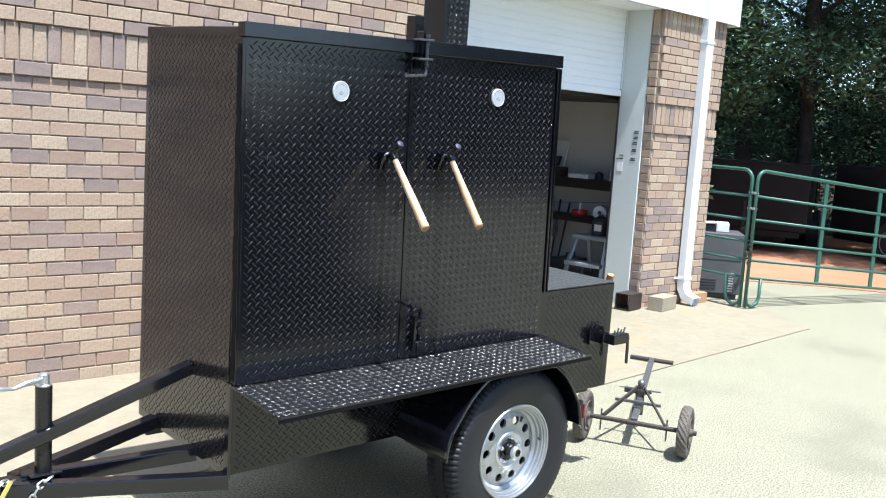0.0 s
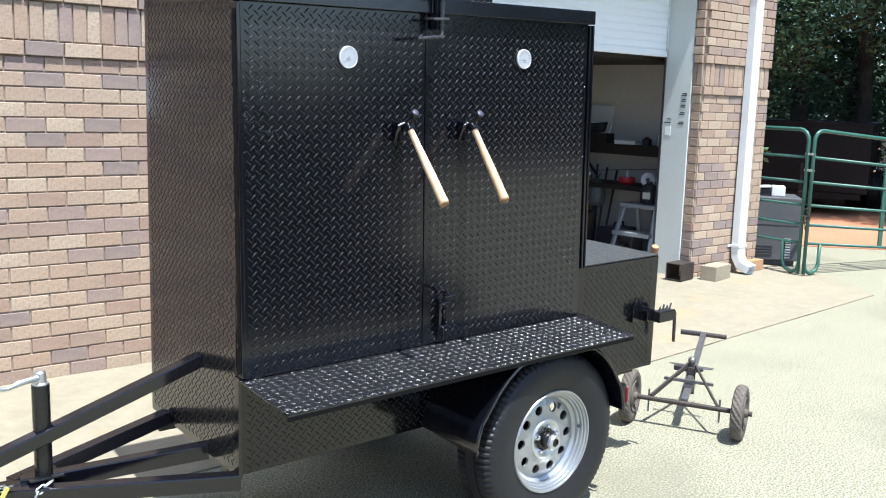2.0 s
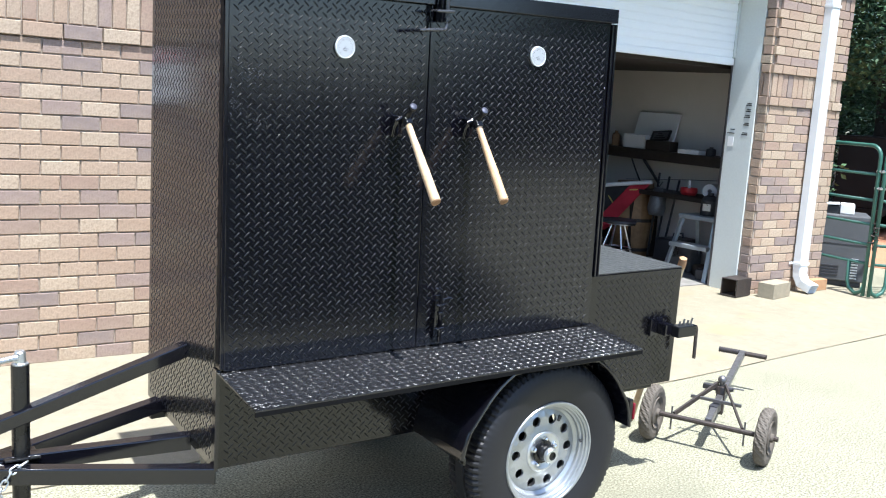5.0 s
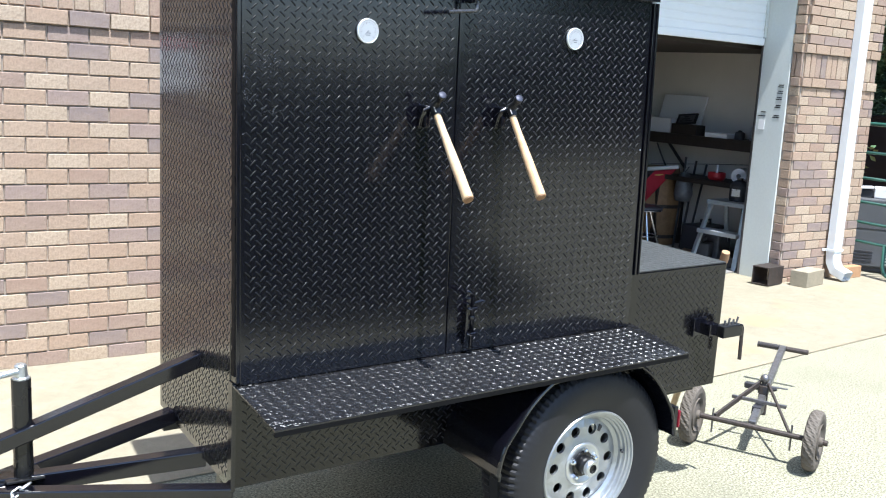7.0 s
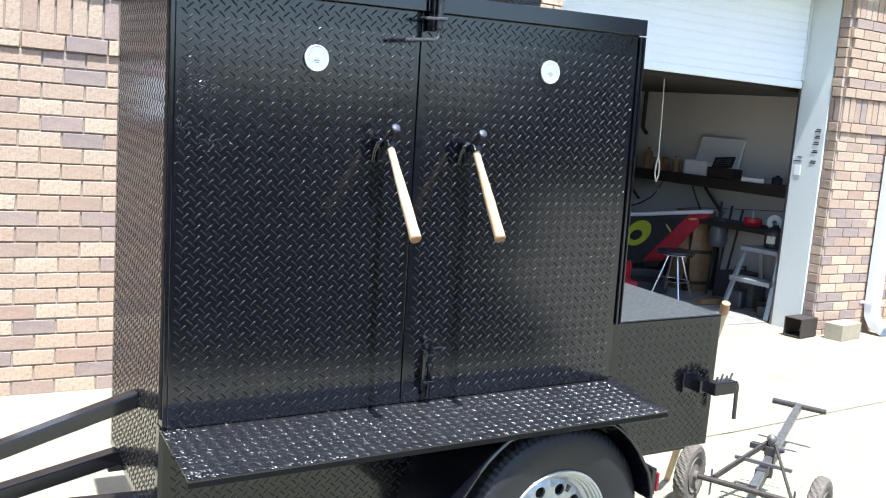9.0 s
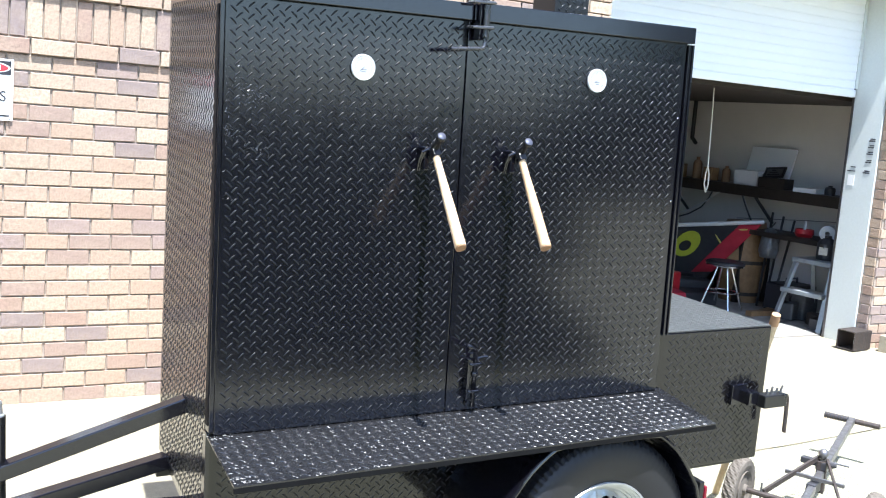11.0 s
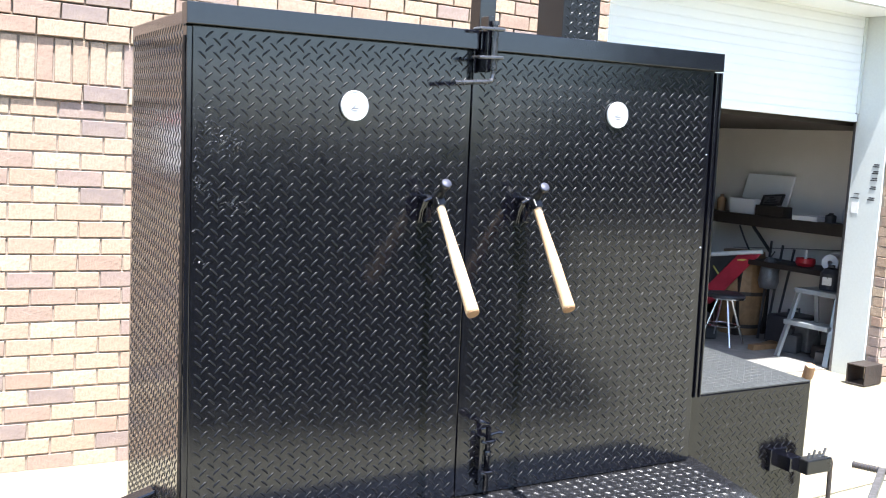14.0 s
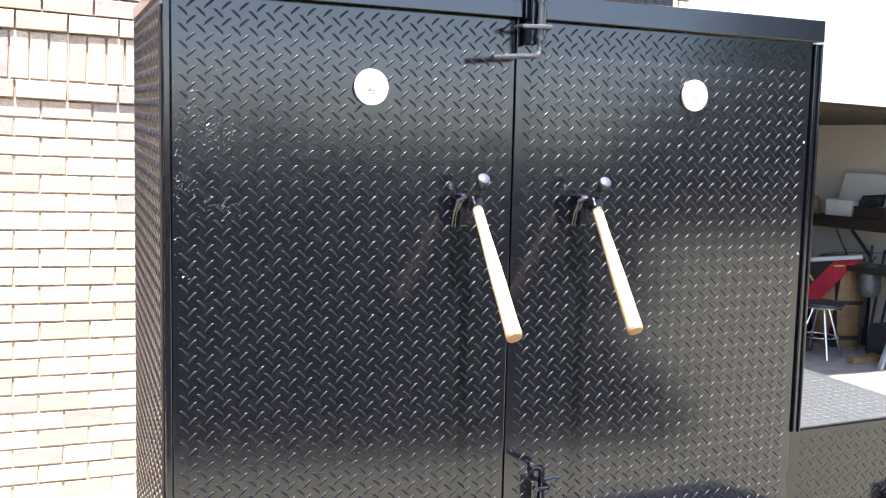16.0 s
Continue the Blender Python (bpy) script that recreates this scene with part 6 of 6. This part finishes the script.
def make_tree(seed, height, spread, low, leaves, size):
    rng = random.Random(seed)
    tree = thing("tree", "tall dense broadleaf tree at the wood's edge", "tree", group="trees of the wood")
    r0 = height * 0.0105
    pts, x, y = [], 0.0, 0.0
    for k in range(8):
        pts.append((x, y, height * 0.85 * k / 7))
        x += rng.uniform(-0.12, 0.12)
        y += rng.uniform(-0.12, 0.12)
    trunk = part("trunk", rod(bmesh.new(), pts, [r0 * (1.25 if k == 0 else 1.0 - 0.11 * k) for k in range(8)], 12), MAT["bark"], tree, smooth=True)
    blobs = []
    for k in range(15):
        z = height * (low + (0.92 - low) * (k + rng.random()) / 15)
        a = k * 2.4 + rng.uniform(-0.4, 0.4)
        reach = spread * (1.0 - 0.55 * abs((z / height - 0.5))) * rng.uniform(0.45, 1.0)
        base = Vector(pts[min(7, int(z / height * 7 * 0.95))])
        base.z = z * 0.92
        end = Vector((base.x + math.cos(a) * reach, base.y + math.sin(a) * reach, z + 0.08 * height * rng.random()))
        part("limb", rod(bmesh.new(), [base, (base + end) / 2 + Vector((0, 0, 0.15)), end], [r0 * 0.4, r0 * 0.25, r0 * 0.08], 6), MAT["bark"], tree)
        for q in range(4):
            e = end + Vector((rng.gauss(0, 0.8), rng.gauss(0, 0.8), rng.gauss(0, 0.6)))
            blobs.append((e, (rng.uniform(0.55, 1.1), rng.uniform(0.55, 1.1), rng.uniform(0.35, 0.75))))
    vs, fs = leaf_cloud(rng, blobs, leaves, size)
    raw("crown", vs, fs, MAT["leaf"], tree, kind="stuff")
    return tree


EYE0 = Vector((-1.9, -3.0))
models = [make_tree(11, 13.5, 3.4, 0.10, 36000, 0.056), make_tree(23, 15.0, 3.8, 0.14, 40000, 0.058), make_tree(37, 12.0, 3.2, 0.07, 34000, 0.054)]
spots = []
rng = random.Random(8)
for row, (dist, step) in enumerate(((19.5, 5.4), (23.5, 5.0), (28.0, 5.2))):
    a = -58.0 + 2.1 * row
    while a < 40:
        spots.append((dist + rng.uniform(-1.0, 1.0), a + rng.uniform(-1.2, 1.2)))
        a += 7.5 if a < -25 else 14.0 if a < 15 else step * 0.9
places = []
for dist, a in spots:
    if a < -25:
        dist += 8.0                      # the yard's far end lies clear of trees
    x, y = EYE0.x + dist * math.cos(radians(a)), EYE0.y + dist * math.sin(radians(a))
    if dist > 26.5 and y > -8:
        continue
    if y > -1 or math.degrees(math.atan2(x - 0.8, -y)) - math.degrees(3.9 / math.hypot(x, y)) > 34.5:
        places.append((x, y))
for k, (x, y) in enumerate(places):
    m = pose(x, y, 0.0, 0, 0, 71 * k)
    if k < 3:
        models[k].matrix_world = m
    else:
        copy_thing(models[k % 3], m)

# undergrowth and the far wood beyond
rng = random.Random(5)
blobs = []
for k in range(150):
    a, d = radians(rng.uniform(5, 40)), rng.uniform(21.5, 33)
    blobs.append((Vector((EYE0.x + d * math.cos(a), EYE0.y + d * math.sin(a), rng.uniform(0.4, 7.0))), (1.3, 1.3, 1.1)))
for k in range(70):
    a, d = radians(rng.uniform(2, 42)), rng.uniform(21.5, 25)
    blobs.append((Vector((EYE0.x + d * math.cos(a), EYE0.y + d * math.sin(a), rng.uniform(0.3, 2.2))), (1.0, 1.0, 0.8)))
vs, fs = leaf_cloud(rng, blobs, 130000, 0.06)
tagged(raw("undergrowth", vs, fs, MAT["leaf"]), "dense dark undergrowth of the wood", "undergrowth", kind="stuff")
blobs = []
for k in range(420):
    a = radians(rng.uniform(100, 402))
    d = rng.uniform(70, 84)
    az = math.degrees(math.atan2(math.cos(a), -math.sin(a)))     # turn from -y towards +x
    h = rng.uniform(2.2, 3.6) if 17 < az < 36 else rng.uniform(3.6, 5.4) if 0 < az < 17 else rng.uniform(5.0, 8.5)
    blobs.append((Vector((d * math.cos(a), d * math.sin(a), h * 0.48)), (3.6, 3.6, h * 0.52)))
vs, fs = leaf_cloud(rng, blobs, 60000, 0.6)
tagged(raw("far_woods", vs, fs, MAT["far_leaf"]), "far line of woods round the fields", "woods", kind="stuff")

# ---- bricks of the wall, one by one where the camera passes nearest ----
near, rest = [], []
for r in brick_rows(-14, DOOR_L):
    (near if -0.62 < r[0] and r[1] < 0.80 and r[2] < 2.62 else rest).append(r)
near.sort(key=lambda r: abs((r[0] + r[1]) / 2 - 0.1))
near, more = near[:300], near[300:]
shapes = {}
for k, r in enumerate(near):
    w, h = round(r[1] - r[0], 3), round(r[3] - r[2], 3)
    key = (w, h, k % 5)
    if key not in shapes:
        me = bpy.data.meshes.new("brick")
        me.from_pydata(brick_verts(-w / 2, w / 2, -h / 2, h / 2, 0, 0.03, random.Random(k)), [], BRICK_FACES)
        me.materials.append(MAT["brick"])
        shapes[key] = me
    ob = new("brick", shapes[key])
    ob.parent = wall_l
    ob.location = ((r[0] + r[1]) / 2, -r[4], (r[2] + r[3]) / 2)
joined_bricks("bricks", rest + more, wall_l)
pier = brick_rows(DOOR_R, CORNER, -0.03)
for k, r in enumerate(pier):
    w, h = round(r[1] - r[0], 3), round(r[3] - r[2], 3)
    key = (w, h, k % 5)
    if key not in shapes:
        me = bpy.data.meshes.new("brick")
        me.from_pydata(brick_verts(-w / 2, w / 2, -h / 2, h / 2, 0, 0.03, random.Random(k + 7)), [], BRICK_FACES)
        me.materials.append(MAT["brick"])
        shapes[key] = me
    ob = new("brick", shapes[key])
    ob.parent = wall_p
    ob.location = ((r[0] + r[1]) / 2, -r[4], (r[2] + r[3]) / 2)
turn_l = Matrix(((0, 1, 0, DOOR_R), (1, 0, 0, 0), (0, 0, 1, 0), (0, 0, 0, 1)))
joined_bricks("return_bricks", brick_rows(0.012, 0.124, -0.03), wall_p, turn_l)
turn_r = Matrix(((0, -1, 0, CORNER), (1, 0, 0, 0), (0, 0, 1, 0), (0, 0, 0, 1)))
joined_bricks("end_bricks", [r for r in brick_rows(0.012, 9.0, -0.03)], wall_p, turn_r)
